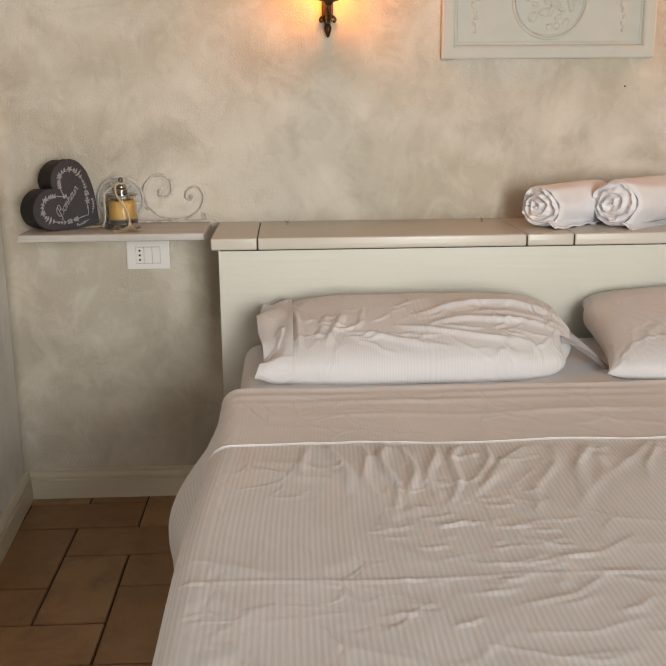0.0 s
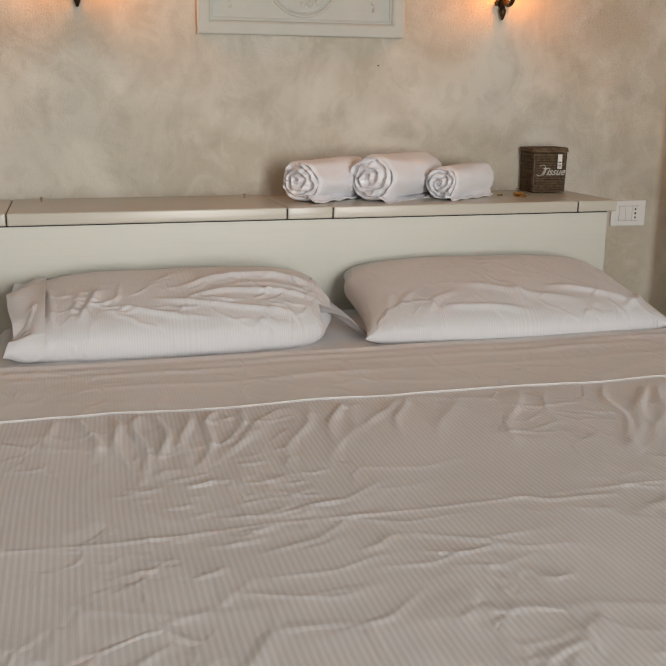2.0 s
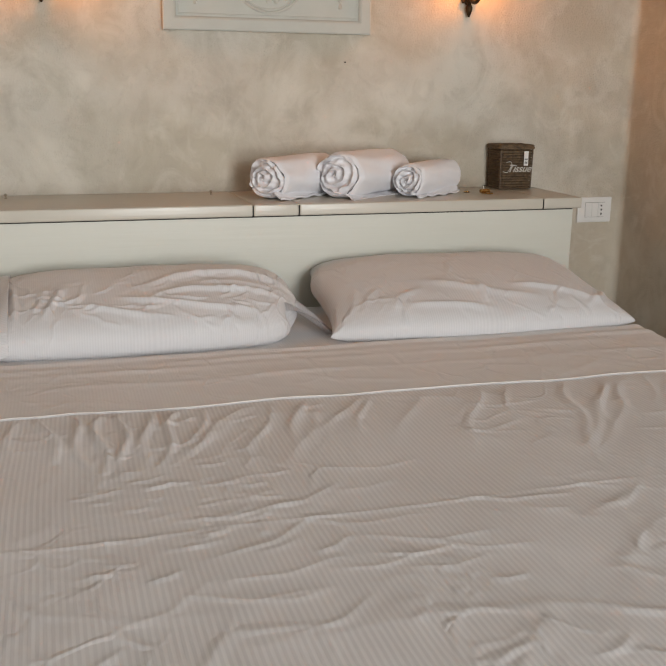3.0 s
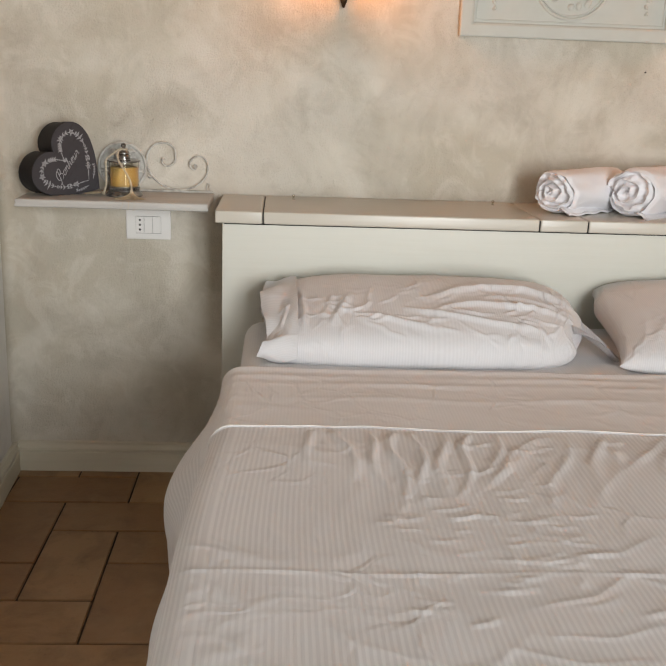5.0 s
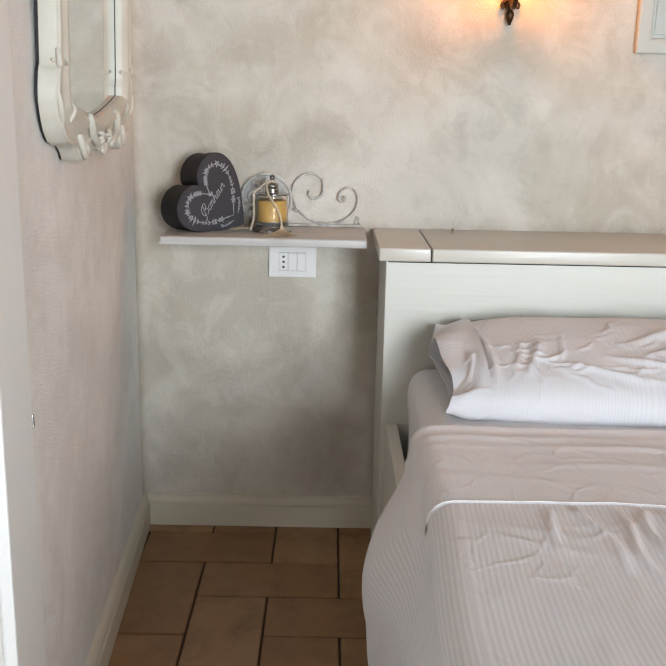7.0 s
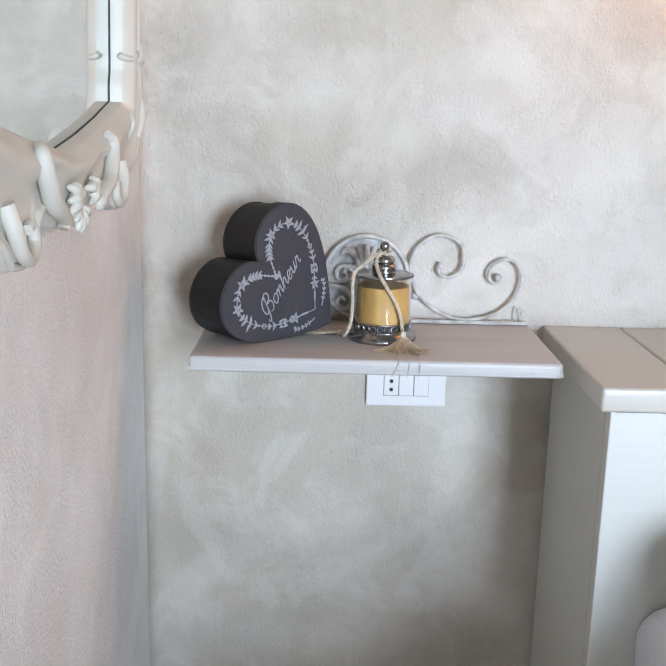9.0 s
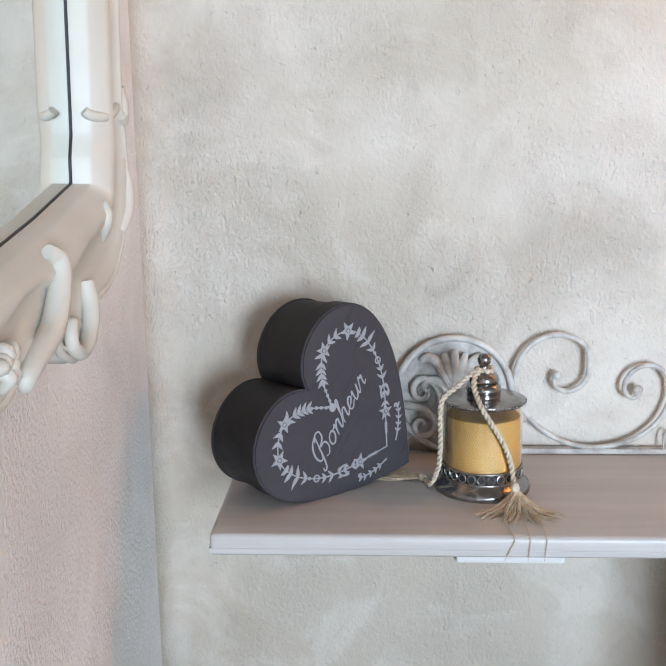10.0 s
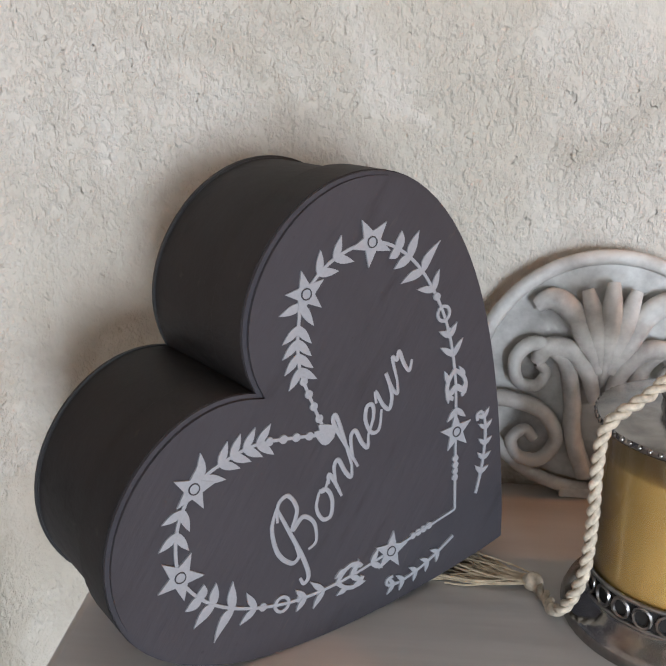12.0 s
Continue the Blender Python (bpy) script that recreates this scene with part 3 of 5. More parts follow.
def folds(x, y):
    """Height of folds and creases on the top of the sheet."""
    wx = x + 0.05 * noise.noise(Vector((x * 3, y * 3, 5)))
    wy = y + 0.05 * noise.noise(Vector((x * 3, y * 3, 9)))
    z = 0.0025 * noise.noise(Vector((x * 4.5, y * 4.5, 1))) + 0.0012 * noise.noise(Vector((x * 11, y * 9, 2)))
    a = 0.35 * wx + wy
    b = wx - 0.35 * wy
    long_creases = ridge(b * 2.2, a * 9.0, 11.0, 60)
    z += 0.0014 * long_creases * step(noise.noise(Vector((x * 2.2, y * 2.2, 31))), -0.15, 0.35)
    z += 0.0012 * ridge(wx * 9, wy * 7, 17.0, 24) * step(noise.noise(Vector((x * 3, y * 3, 41))), -0.05, 0.4)
    # gathers running away from the hem
    d = FOLD_Y - 0.02 * x - 0.012 - y
    if 0 < d < 0.42:
        for cx, lean, length, w, amp in GATHERS:
            if d < length:
                z += 1.35 * amp * bell(x - cx - lean * d - 0.008 * math.sin(d * 30 + cx * 50), 0, w) * math.sin(math.pi * (d / length) ** 0.6) ** 0.8
    for line, w, amp in WRINKLES:
        if abs(x - line[1][0]) < 0.16 and abs(y - line[1][1]) < 0.16:
            z += amp * fold_line(x, y, line, w)
    # ironed crease across the bed
    cy = CREASE_Y + 0.012 * noise.noise(Vector((x * 3, 0, 7)))
    z += 0.0022 * bell(y, cy, 0.0036) * (0.6 + 0.5 * noise.noise(Vector((x * 9, 3, 3))))
    return z


def sheet_fn(u, v):
    y = FOOT - 0.02 + (TUCK_Y - 0.015 - FOOT + 0.02) * v
    return sheet_place(u, y, 0.006)


SPAN = BX1 - BX0 + 0.02


def sheet_place(u, y, lift, drop=None):
    r = 0.04
    flat = SPAN / 2 - r
    drop = hang(y) if drop is None else drop
    total = flat + r * math.pi / 2 + drop
    s = (2 * u - 1) * total
    a = abs(s)
    mid = (BX0 + BX1) / 2 - 0.008
    if a < flat:
        x = mid + s * (1 + (0.004 + 0.022 * step(1.7 - y, 0, 0.55)) / flat)
        return (x, y, BTOP + lift + folds(x, y))
    if a < flat + r * math.pi / 2:
        q = (a - flat) / r
        out, z = flat + r * math.sin(q), -r + r * math.cos(q)
        d = 0.0
    else:
        d = a - flat - r * math.pi / 2
        out, z = flat + r, -r - d
    sway = 0.034 * step(d, 0.0, 0.14) + 0.066 * bell(y, 1.70, 0.16) * math.sin(min(1, d / 0.2) * math.pi * 0.62) + (0.018 * math.sin(y * 17 + d * 3) + 0.012 * math.sin(y * 31 + 1) - 0.012) * step(d, 0.05, 0.3)
    sway -= 0.03 * step(d, 0.25, 0.44) * bell(y, 1.63, 0.3)
    wide = 0.004 + 0.022 * step(1.7 - y, 0, 0.55)
    x = mid + math.copysign(out + wide + max(sway, -0.005) + lift, s)
    return (x, y, BTOP + lift * (1 if d == 0 else 0.4) + z + folds(x, y) * (1 - step(d, 0.0, 0.05)))


bm = bmesh.new()
grid_mesh(bm, 640, 420, sheet_fn, lambda u, v: ((u - 0.5) * (SPAN + 0.7), v * 1.55))
top_sheet = part("top_sheet", bm, M_SHEET, smooth=True)
tagged(top_sheet, "rumpled pale striped top sheet hanging over the bed side", "sheet")


def turn_down_fn(u, v):
    """The turned-down band of the sheet, with a rolled hem in front and long soft folds behind."""
    y = FOLD_Y + (TUCK_Y - FOLD_Y) * v
    x, yy, z = sheet_place(u, y - 0.02 * max(0.0, u * 1.6 - 0.1) * (1 - v) + 0.012 * noise.noise(Vector((u * 9, 0, 2))) * (1 - v), 0.0085, 0.03)
    w = 0.01 * noise.noise(Vector((u * 5, 0, 8)))
    k1, k2, k3 = (0.5 + 0.9 * noise.noise(Vector((u * 6, q, 4))) for q in (0.0, 3.0, 6.0))
    z += 0.0042 * k1 * bell(y, 1.80 + w, 0.011) + 0.0045 * k2 * bell(y, 1.845 + w * 1.6, 0.010) + 0.004 * bell(y, 1.888, 0.010) + 0.003 * k3 * bell(y, 1.72 + 3 * w, 0.010)
    z -= 0.012 * step(v, 0.95, 1.0) + 0.008 * step(0.02 - v, 0, 0.02)
    return (x, yy, z)


part("turned_down_band", (lambda b: (grid_mesh(b, 300, 60, turn_down_fn, lambda u, v: ((u - 0.5) * (SPAN + 0.08), 1.3 + v * 0.36)), b)[1])(bmesh.new()), M_FITTED, top_sheet, "folded-back band of the striped sheet", smooth=True)
pts = []
for k in range(121):
    u = 0.022 + 0.956 * k / 120
    x, y, z = turn_down_fn(u, 0.02)
    pts.append((x, y - 0.001, z + 0.0006))
part("hem", tube(bmesh.new(), pts, 0.0010, 6), M_HEM, top_sheet, "narrow white stitched hem", smooth=True)


# ---- pillows ----
def pillow(name, centre, half, tilt, turn, seed, label, lines, wrinkle=1.0, slump=0.0, tuck=0.0):
    m = Matrix.Translation(centre) @ Matrix.Rotation(radians(turn), 4, "Z") @ Matrix.Rotation(radians(tilt), 4, "X")
    hx, hy, hz = half
    bm = bmesh.new()

    def surface(sign):
        def fn(u, v):
            a, b = 2 * u - 1, 2 * v - 1
            a, b = math.copysign(abs(a) ** 0.8, a), math.copysign(abs(b) ** 0.8, b)
            edge = (1 - abs(a) ** 3.2) * (1 - abs(b) ** 2.6)
            h = hz * max(edge, 0) ** 0.42
            x = hx * a * (1 - 0.055 * (1 - abs(b) ** 2) * abs(a) ** 6)
            y = hy * b * (1 - 0.10 * (abs(a) ** 2) * abs(b) ** 4)
            x *= 1 + 0.03 * (abs(a * b) ** 3) - 0.13 * step(b, 0.35, 1.0) * abs(a) ** 5
            x -= tuck * max(a, 0) ** 5 * step(-b, 0.1, 0.9)
            y += tuck * 0.6 * max(a, 0) ** 4 * step(-b, 0.4, 1.0)
            w = 0.0
            if sign > 0:
                for line, width, amp in lines:
                    w += amp * fold_line(x, y, line, width)
                w += 0.0035 * noise.noise(Vector((x * 9, y * 9, seed)))
            w *= wrinkle * min(1, edge * 8)
            return (x, y, sign * h * (1 if sign > 0 else 0.75) + w - slump * a * a * 0.02)
        return fn
    grid_mesh(bm, 230, 130, surface(1), lambda u, v: (u * hx * 2, v * hy * 2))
    n0 = len(bm.faces)
    grid_mesh(bm, 230, 130, surface(-1), lambda u, v: (u * hx * 2, v * hy * 2))
    bm.faces.ensure_lookup_table()
    bmesh.ops.reverse_faces(bm, faces=bm.faces[n0:])
    bmesh.ops.remove_doubles(bm, verts=bm.verts, dist=0.0004)
    t = part(name, bm, M_CASE, smooth=True, m=m)
    return tagged(t, label, "pillow", "pillows on the bed")


rng = random.Random(8)
LINES_1 = []
for k in range(8):
    x0, lean, far = -0.355 + 0.027 * k + rng.uniform(-0.012, 0.012), rng.uniform(-0.03, 0.06), rng.uniform(-0.06, 0.05)
    LINES_1.append(([(x0, -0.17 + rng.uniform(0, 0.07)), (x0 + lean * 0.4 + rng.uniform(-0.01, 0.01), -0.08), (x0 + lean, far)], rng.uniform(0.005, 0.010), rng.uniform(0.003, 0.008)))
LINES_1 += [([(-0.02, -0.05), (0.05, 0.0), (0.13, 0.03), (0.22, 0.035), (0.30, 0.0), (0.36, -0.06)], 0.010, 0.013), ([(0.0, -0.08), (0.10, -0.06), (0.22, -0.07), (0.34, -0.10)], 0.009, 0.009), ([(-0.08, -0.08), (0.0, -0.11), (0.12, -0.14), (0.25, -0.15)], 0.008, 0.008), ([(0.10, -0.02), (0.20, -0.02), (0.33, -0.07)], 0.007, 0.006), ([(-0.16, -0.11), (-0.08, -0.14), (0.02, -0.17)], 0.008, 0.007)]
for k in range(44):
    x0, y0, a = rng.uniform(-0.3, 0.3), rng.uniform(-0.17, 0.02), rng.uniform(-0.9, 0.5)
    LINES_1.append(([(x0, y0), (x0 + 0.03 * math.cos(a), y0 + 0.03 * math.sin(a)), (x0 + 0.07 * math.cos(a + 0.3), y0 + 0.07 * math.sin(a + 0.3))], 0.0045, 0.0032))
LINES_2 = [([(-0.30, -0.18), (-0.27, -0.12), (-0.22, -0.07)], 0.010, 0.003), ([(-0.33, -0.2), (-0.31, -0.13), (-0.29, -0.06)], 0.010, 0.0025), ([(-0.14, -0.06), (-0.05, -0.10), (0.06, -0.15), (0.16, -0.17)], 0.014, 0.007), ([(0.0, -0.06), (0.01, -0.12), (0.0, -0.18)], 0.011, 0.007), ([(0.08, -0.10), (0.20, -0.13), (0.32, -0.19)], 0.011, 0.009), ([(-0.2, -0.17), (-0.1, -0.18), (0.02, -0.2)], 0.009, 0.007), ([(0.25, -0.20), (0.31, -0.16), (0.35, -0.10)], 0.009, 0.008), ([(-0.24, -0.2), (-0.2, -0.14), (-0.13, -0.1)], 0.011, 0.004)]
p1 = pillow("pillow", (0.318, 2.130, 0.594), (0.372, 0.205, 0.076), 9, 0, 3.0, "creased pale striped pillow with its open case end gathered", LINES_1, tuck=0.075)
p2 = pillow("pillow", (1.09, 2.125, 0.593), (0.372, 0.235, 0.073), 9, -2, 8.0, "plump pale striped pillow with pinched corners", LINES_2)


def flap_fn(u, v):
    """The loose, open end of the pillowcase: a thin tapering tongue of cloth."""
    x = 0.30 + 0.13 * u
    w = 0.13 * (1 - 0.85 * u ** 1.3)
    y = -0.06 - 0.05 * u + (v - 0.5) * w
    z = 0.035 - 0.085 * u ** 1.5 + 0.012 * math.sin(v * 9 + u * 3) * (1 - 0.4 * u)
    return (x, y, z)


bm = bmesh.new()
grid_mesh(bm, 24, 20, flap_fn, lambda u, v: (u * 0.13, v * 0.12))
bmesh.ops.solidify(bm, geom=bm.faces[:], thickness=0.002)
part("case_flap", bm, M_CASE, p1, "loose pointed flap of the pillowcase end", smooth=True)


def cuff_fn(u, v):
    """The hemmed band round the open end of the pillowcase, ruffled at its mouth."""
    q = 2 * math.pi * v
    mouth = 1 - u
    x = -0.372 + 0.075 * u + 0.010 * mouth * math.sin(3 * q + 1)
    flat = 0.062 * (0.55 + 0.45 * u) + mouth * (0.010 * math.sin(5 * q) + 0.007 * math.sin(9 * q + 2))
    y = (0.186 + 0.008 * u) * math.copysign(abs(math.cos(q)) ** 0.8, math.cos(q))
    z = flat * math.copysign(abs(math.sin(q)) ** 0.75, math.sin(q)) * (1.0 if math.sin(q) > 0 else 0.75) + 0.003 * math.sin(u * 7 + 4 * q)
    return (x, y, z)


bm = bmesh.new()
grid_mesh(bm, 16, 120, cuff_fn, lambda u, v: (v * 0.8, u * 0.07))
bmesh.ops.remove_doubles(bm, verts=bm.verts, dist=0.0003)
bmesh.ops.solidify(bm, geom=bm.faces[:], thickness=0.002)
part("case_cuff", bm, M_CASE, p1, "open hemmed cuff of the pillowcase", smooth=True)


# ---- rolled towels ----
def towel_roll(x, y, radius, length, turn, seed, label):
    """Local x runs along the roll from its spiral end; it lies on local z = 0."""
    t = thing("rolled_towel", Matrix.Translation((x, y, HTOP)) @ Matrix.Rotation(radians(turn), 4, "Z"), label, "towel", "rolled towels")
    turns = 3.2

    def section(q, r, px):
        """A place on the roll's cross-section: slumped, flat where it lies."""
        wob = 1 + 0.06 * math.sin(2 * q + seed) + 0.10 * noise.noise(Vector((math.cos(q) * 1.5, math.sin(q) * 1.5, seed + px * 6)))
        return Vector((px, r * wob * math.cos(q) * 1.05, max(radius * 0.94 + r * wob * math.sin(q) * 0.95, 0.001)))

    def body(u, v):
        q = 2 * math.pi * v
        bulge = 1 - 0.10 * step(0.04 - u, 0, 0.04) - 0.12 * step(u, 0.92, 1.0)
        crease = 0.025 * math.exp(-((math.sin(q * 0.5 - u * 0.5 - 0.4)) / 0.08) ** 2) + 0.045 * noise.noise(Vector((math.cos(q) * 2.2, math.sin(q) * 2.2 + u * 2.5, seed)))
        return section(q, radius * (bulge + crease), 0.004 + (length - 0.004) * u + 0.006 * math.sin(2 * q + seed) * (1 - u))
    bm = bmesh.new()
    grid_mesh(bm, 36, 72, body, lambda u, v: (u, v))

    def face(u, v):
        q = 2 * math.pi * v
        r = u * 0.92
        phase = r * turns + v + 0.5 * noise.noise(Vector((r * 3 * math.cos(q), r * 3 * math.sin(q), seed)))
        groove = 0.5 - 0.5 * math.cos(2 * math.pi * phase)
        depth = -0.010 * groove ** 0.7 + 0.019 * (1 - groove) ** 3 * 0.5 + 0.008 * noise.noise(Vector((r * 4 * math.cos(q), r * 4 * math.sin(q), seed + 2)))
        p = section(q + 0.25 * noise.noise(Vector((r * 2, q * 0.4, seed))) * (1 - u), radius * r, 0.0)
        p.x = 0.006 * math.sin(2 * q + seed) * u - depth * (1 - step(u, 0.94, 1.0)) * 0.8 - 0.006 * (1 - u)
        return p
    grid_mesh(bm, 60, 72, face, lambda u, v: (u, v))

    def back(u, v):
        return section(2 * math.pi * v, radius * 0.88 * u, length)
    grid_mesh(bm, 6, 72, back, lambda u, v: (u, v))
    bmesh.ops.remove_doubles(bm, verts=bm.verts, dist=0.0002)
    bmesh.ops.recalc_face_normals(bm, faces=bm.faces)
    part("cloth", bm, M_TOWEL, t, smooth=True)

    def tail(u, v):
        lift = 0.010 + 0.006 * math.sin(v * 4 + seed)
        return (length * (-0.02 + 0.94 * v) + 0.004 * math.sin(u * 9 + seed), -radius * (0.35 + 0.62 * u + 0.08 * math.sin(v * 5 + seed)), 0.002 + lift * math.sin(math.pi * min(1, 0.25 + u)) + 0.002 * math.sin(v * 23 + seed) * u)
    bm = bmesh.new()
    grid_mesh(bm, 10, 30, tail, lambda u, v: (u, v))
    bmesh.ops.recalc_face_normals(bm, faces=bm.faces)
    bmesh.ops.solidify(bm, geom=bm.faces[:], thickness=-0.005)
    bmesh.ops.recalc_face_normals(bm, faces=bm.faces)
    part("loose_edge", bm, M_TOWEL, t, "loose outer edge of the towel", smooth=True)
    return t


towel_roll(0.668, 2.435, 0.059, 0.265, 36, 1.0, "white cotton towel rolled up, lying on the headboard")
towel_roll(0.858, 2.42, 0.066, 0.265, 36, 2.2, "thickest white cotton towel rolled up between two others")
towel_roll(1.060, 2.412, 0.048, 0.225, 38, 3.7, "small loosely rolled white towel with an open end")

# ---- wicker basket ----
BW, BD, BH = 0.106, 0.088, 0.128
basket = thing("wicker_basket", Matrix.Translation((1.458, 2.600, HTOP)), "small dark brown wicker box with white lettering and a lid", "basket")


def rect_ring(w, d, z, wave, phase, corner=0.012):
    pts = []
    per = [(-w / 2, -d / 2, 1, 0, w), (w / 2, -d / 2, 0, 1, d), (w / 2, d / 2, -1, 0, w), (-w / 2, d / 2, 0, -1, d)]
    for x, y, dx, dy, length in per:
        n = int(length / 0.0055)
        for i in range(n):
            s = corner * 0.3 + (length - corner * 0.6) * (i + 0.5) / n
            o = wave * (1 if (i + phase) % 2 else -1)
            pts.append((x + dx * s + dy * o, y + dy * s - dx * o, z))
    return pts


rows = 15
for i in range(rows):
    z = 0.005 + (BH - 0.022) * i / (rows - 1)
    grow = 1 - 0.05 * (1 - i / rows)
    part("wicker_strand", tube(bmesh.new(), rect_ring(BW * grow, BD * grow, z, 0.0014, i), 0.0037, 5, True), M_WICKER, basket, smooth=True)
for k in range(9):
    for sy in (-1, 1):
        part("upright_stake", tube(bmesh.new(), [((k / 8 - 0.5) * BW * 0.94, sy * (BD / 2 - 0.002), 0.002), ((k / 8 - 0.5) * BW * 0.98, sy * (BD / 2 - 0.001), BH - 0.012)], 0.002, 5), M_WICKER, basket)
part("lining", boxed(-BW / 2 + 0.008, BW / 2 - 0.008, -BD / 2 + 0.008, BD / 2 - 0.008, 0.001, BH - 0.014), M_WICKER, basket)
lid = part("lid", tube(tube(bmesh.new(), rect_ring(BW + 0.006, BD + 0.004, BH - 0.007, 0.001, 0), 0.0048, 6, True), rect_ring(BW + 0.002, BD, BH - 0.001, 0.001, 1), 0.0040, 6, True), M_WICKER, basket, "woven lid with a thick rim", smooth=True)
bm = bmesh.new()
for k in range(13):
    y = (k / 12 - 0.5) * (BD - 0.008)
    tube(bm, [((i / 16 - 0.5) * BW, y, BH - 0.002 + 0.0012 * (1 if (i + k) % 2 else -1)) for i in range(17)], 0.0036, 5)
part("lid_weave", bm, M_WICKER, lid, smooth=True)
fy = -BD / 2 - 0.005


def written(text, size, shear, thick):
    """A word as a mesh in the built-in font, slanted, lying in the plane z = 0."""
    curve = bpy.data.curves.new("word", "FONT")
    curve.body, curve.size, curve.shear, curve.extrude, curve.offset, curve.align_x = text, size, shear, thick, 0.0003, "CENTER"
    ob = bpy.data.objects.new("word", curve)
    scene.collection.objects.link(ob)
    me = bpy.data.meshes.new_from_object(ob.evaluated_get(bpy.context.evaluated_depsgraph_get()))
    bpy.data.objects.remove(ob)
    bm = bmesh.new()
    bm.from_mesh(me)
    bpy.data.meshes.remove(me)
    return bm


bm = written("Tissue", 0.030, 0.45, 0.0007)
bmesh.ops.transform(bm, verts=bm.verts, matrix=Matrix.Translation((0.006, fy, 0.052)) @ Matrix.Rotation(math.pi / 2, 4, "X"))
tube(bm, smooth_path([(-0.046, fy, 0.054), (-0.034, fy, 0.050), (-0.026, fy, 0.058), (-0.018, fy, 0.074), (-0.024, fy, 0.082), (-0.036, fy, 0.079)], 6), 0.0011, 5)
part("lettering", bm, M_WHITE_INK, basket, "white slanted word Tissue")
tag = part("paper_tag", boxed(0.020, 0.034, fy - 0.0022, fy - 0.001, 0.070, 0.112, bevel=0.0004), M_PLASTIC, basket, "small white price tag")
bm = boxed(0.022, 0.032, fy - 0.0028, fy - 0.0023, 0.088, 0.0905)
for i in range(3):
    box(bm, 0.0225 + 0.0005 * i, 0.0315, fy - 0.0028, fy - 0.0023, 0.075 + 0.004 * i, 0.0765 + 0.004 * i)
part("print_bars", bm, M_BLACK, tag)

# brass trinkets lying on the lid
clasp = thing("brass_clasp", Matrix.Translation((1.318, 2.46, HTOP)) @ Matrix.Rotation(0.2, 4, "Z") @ Matrix.Scale(1.25, 4), "small shiny brass clasp lying on the headboard", "clasp")
part("plate", boxed(-0.010, 0.010, -0.006, 0.006, 0, 0.0025, bevel=0.001), M_BRASS, clasp)
part("barrel", tube(bmesh.new(), [(-0.012, 0.006, 0.006), (0.012, 0.006, 0.006)], 0.0045, 12), M_BRASS, clasp, smooth=True)
part("tongue", boxed(-0.006, 0.006, -0.018, -0.006, 0.0005, 0.004, bevel=0.001), M_BRASS, clasp)
ring = part("brass_ring", tube(bmesh.new(), [(0.007 * math.cos(q), 0.007 * math.sin(q), 0.0022) for q in [i * math.pi / 12 for i in range(24)]], 0.002, 8, True), M_BRASS, smooth=True, m=Matrix.Translation((1.275, 2.50, HTOP)))
tagged(ring, "tiny brass ring lying on the headboard", "ring")

# ---- shelf ----
SX0, SX1, SY, SZ = -0.673, -0.200, 2.417, 0.812
shelf = thing("wall_shelf", Matrix.Translation((0, 0, 0)), "greyish white painted wooden wall shelf with a worn front edge", "shelf")
part("board", boxed(SX0, SX1, SY, WALL_Y - 0.002, SZ - 0.020, SZ, bevel=0.005, segments=3), M_SHELF, shelf, smooth=True)
part("edge_line", boxed(SX0 - 0.0004, SX1 + 0.0004, SY - 0.0006, SY + 0.01, SZ - 0.0175, SZ - 0.0125, bevel=0.0004), M_SHELF, shelf, "worn raised line along the front edge")

# ---- heart box ----
HN = Vector((0.6413813, -0.76515663, 0.05626152))
HU = Vector((0.76637051, 0.64239881, 0))
HV = HN.cross(HU).normalized()
SIDE, UP = (HU * 0.62 + HV * 0.785).normalized(), (HU * -0.785 + HV * 0.62).normalized()
heart_origin = Vector((-0.57, 2.513, 0.888)) + HU * -0.027 + HV * 0.0335
heart_m = Matrix((SIDE, UP, HN)).transposed().to_4x4()
heart_m.translation = heart_origin
heart_m = heart_m @ Matrix.Translation((0, -0.1586, 0)) @ Matrix.Scale(0.990, 4) @ Matrix.Translation((0, 0.1586, 0))


def bezier(p0, p1, p2, p3, n):
    out = []
    for i in range(n):
        t = i / n
        k = ((1 - t) ** 3, 3 * t * (1 - t) ** 2, 3 * t * t * (1 - t), t ** 3)
        out.append(tuple(sum(w * p[c] for w, p in zip(k, (p0, p1, p2, p3))) for c in (0, 1)))
    return out


half_heart = bezier((0, 0), (0.008, 0.017), (0.026, 0.027), (0.048, 0.0265), 14) + bezier((0.048, 0.0265), (0.078, 0.026), (0.1005, 0.004), (0.1005, -0.022), 14) + bezier((0.1005, -0.022), (0.1005, -0.066), (0.055, -0.112), (0.003, -0.157), 22)
heart_outline = half_heart + [(0.0, -0.1586)] + [(-x, y) for x, y in reversed(half_heart[1:])]
heart_outline = heart_outline[::-1]


def heart_scaled(k):
    return [(x * k, (y + 0.055) * k - 0.055) for x, y in heart_outline]


heart = thing("heart_box", heart_m, "slate-grey heart-shaped wooden box with painted wreath on the shelf", "box")
heart_lid = part("lid", prism(heart_scaled(1.0), -0.025, 0.0, bevel=0.0016), M_SLATE, heart, "flat grey lid with worn edges", smooth=True)
part("lid_rim", prism(heart_scaled(1.004), -0.0245, -0.003), M_SLATE_SHADED, heart_lid, "worn lid rim, coloured darker as a shaded side", smooth=True)
part("body", prism(heart_scaled(0.982), -0.0755, -0.0255), M_SLATE_SHADED, heart, "worn side of the box, its shade put into the colour", smooth=True)
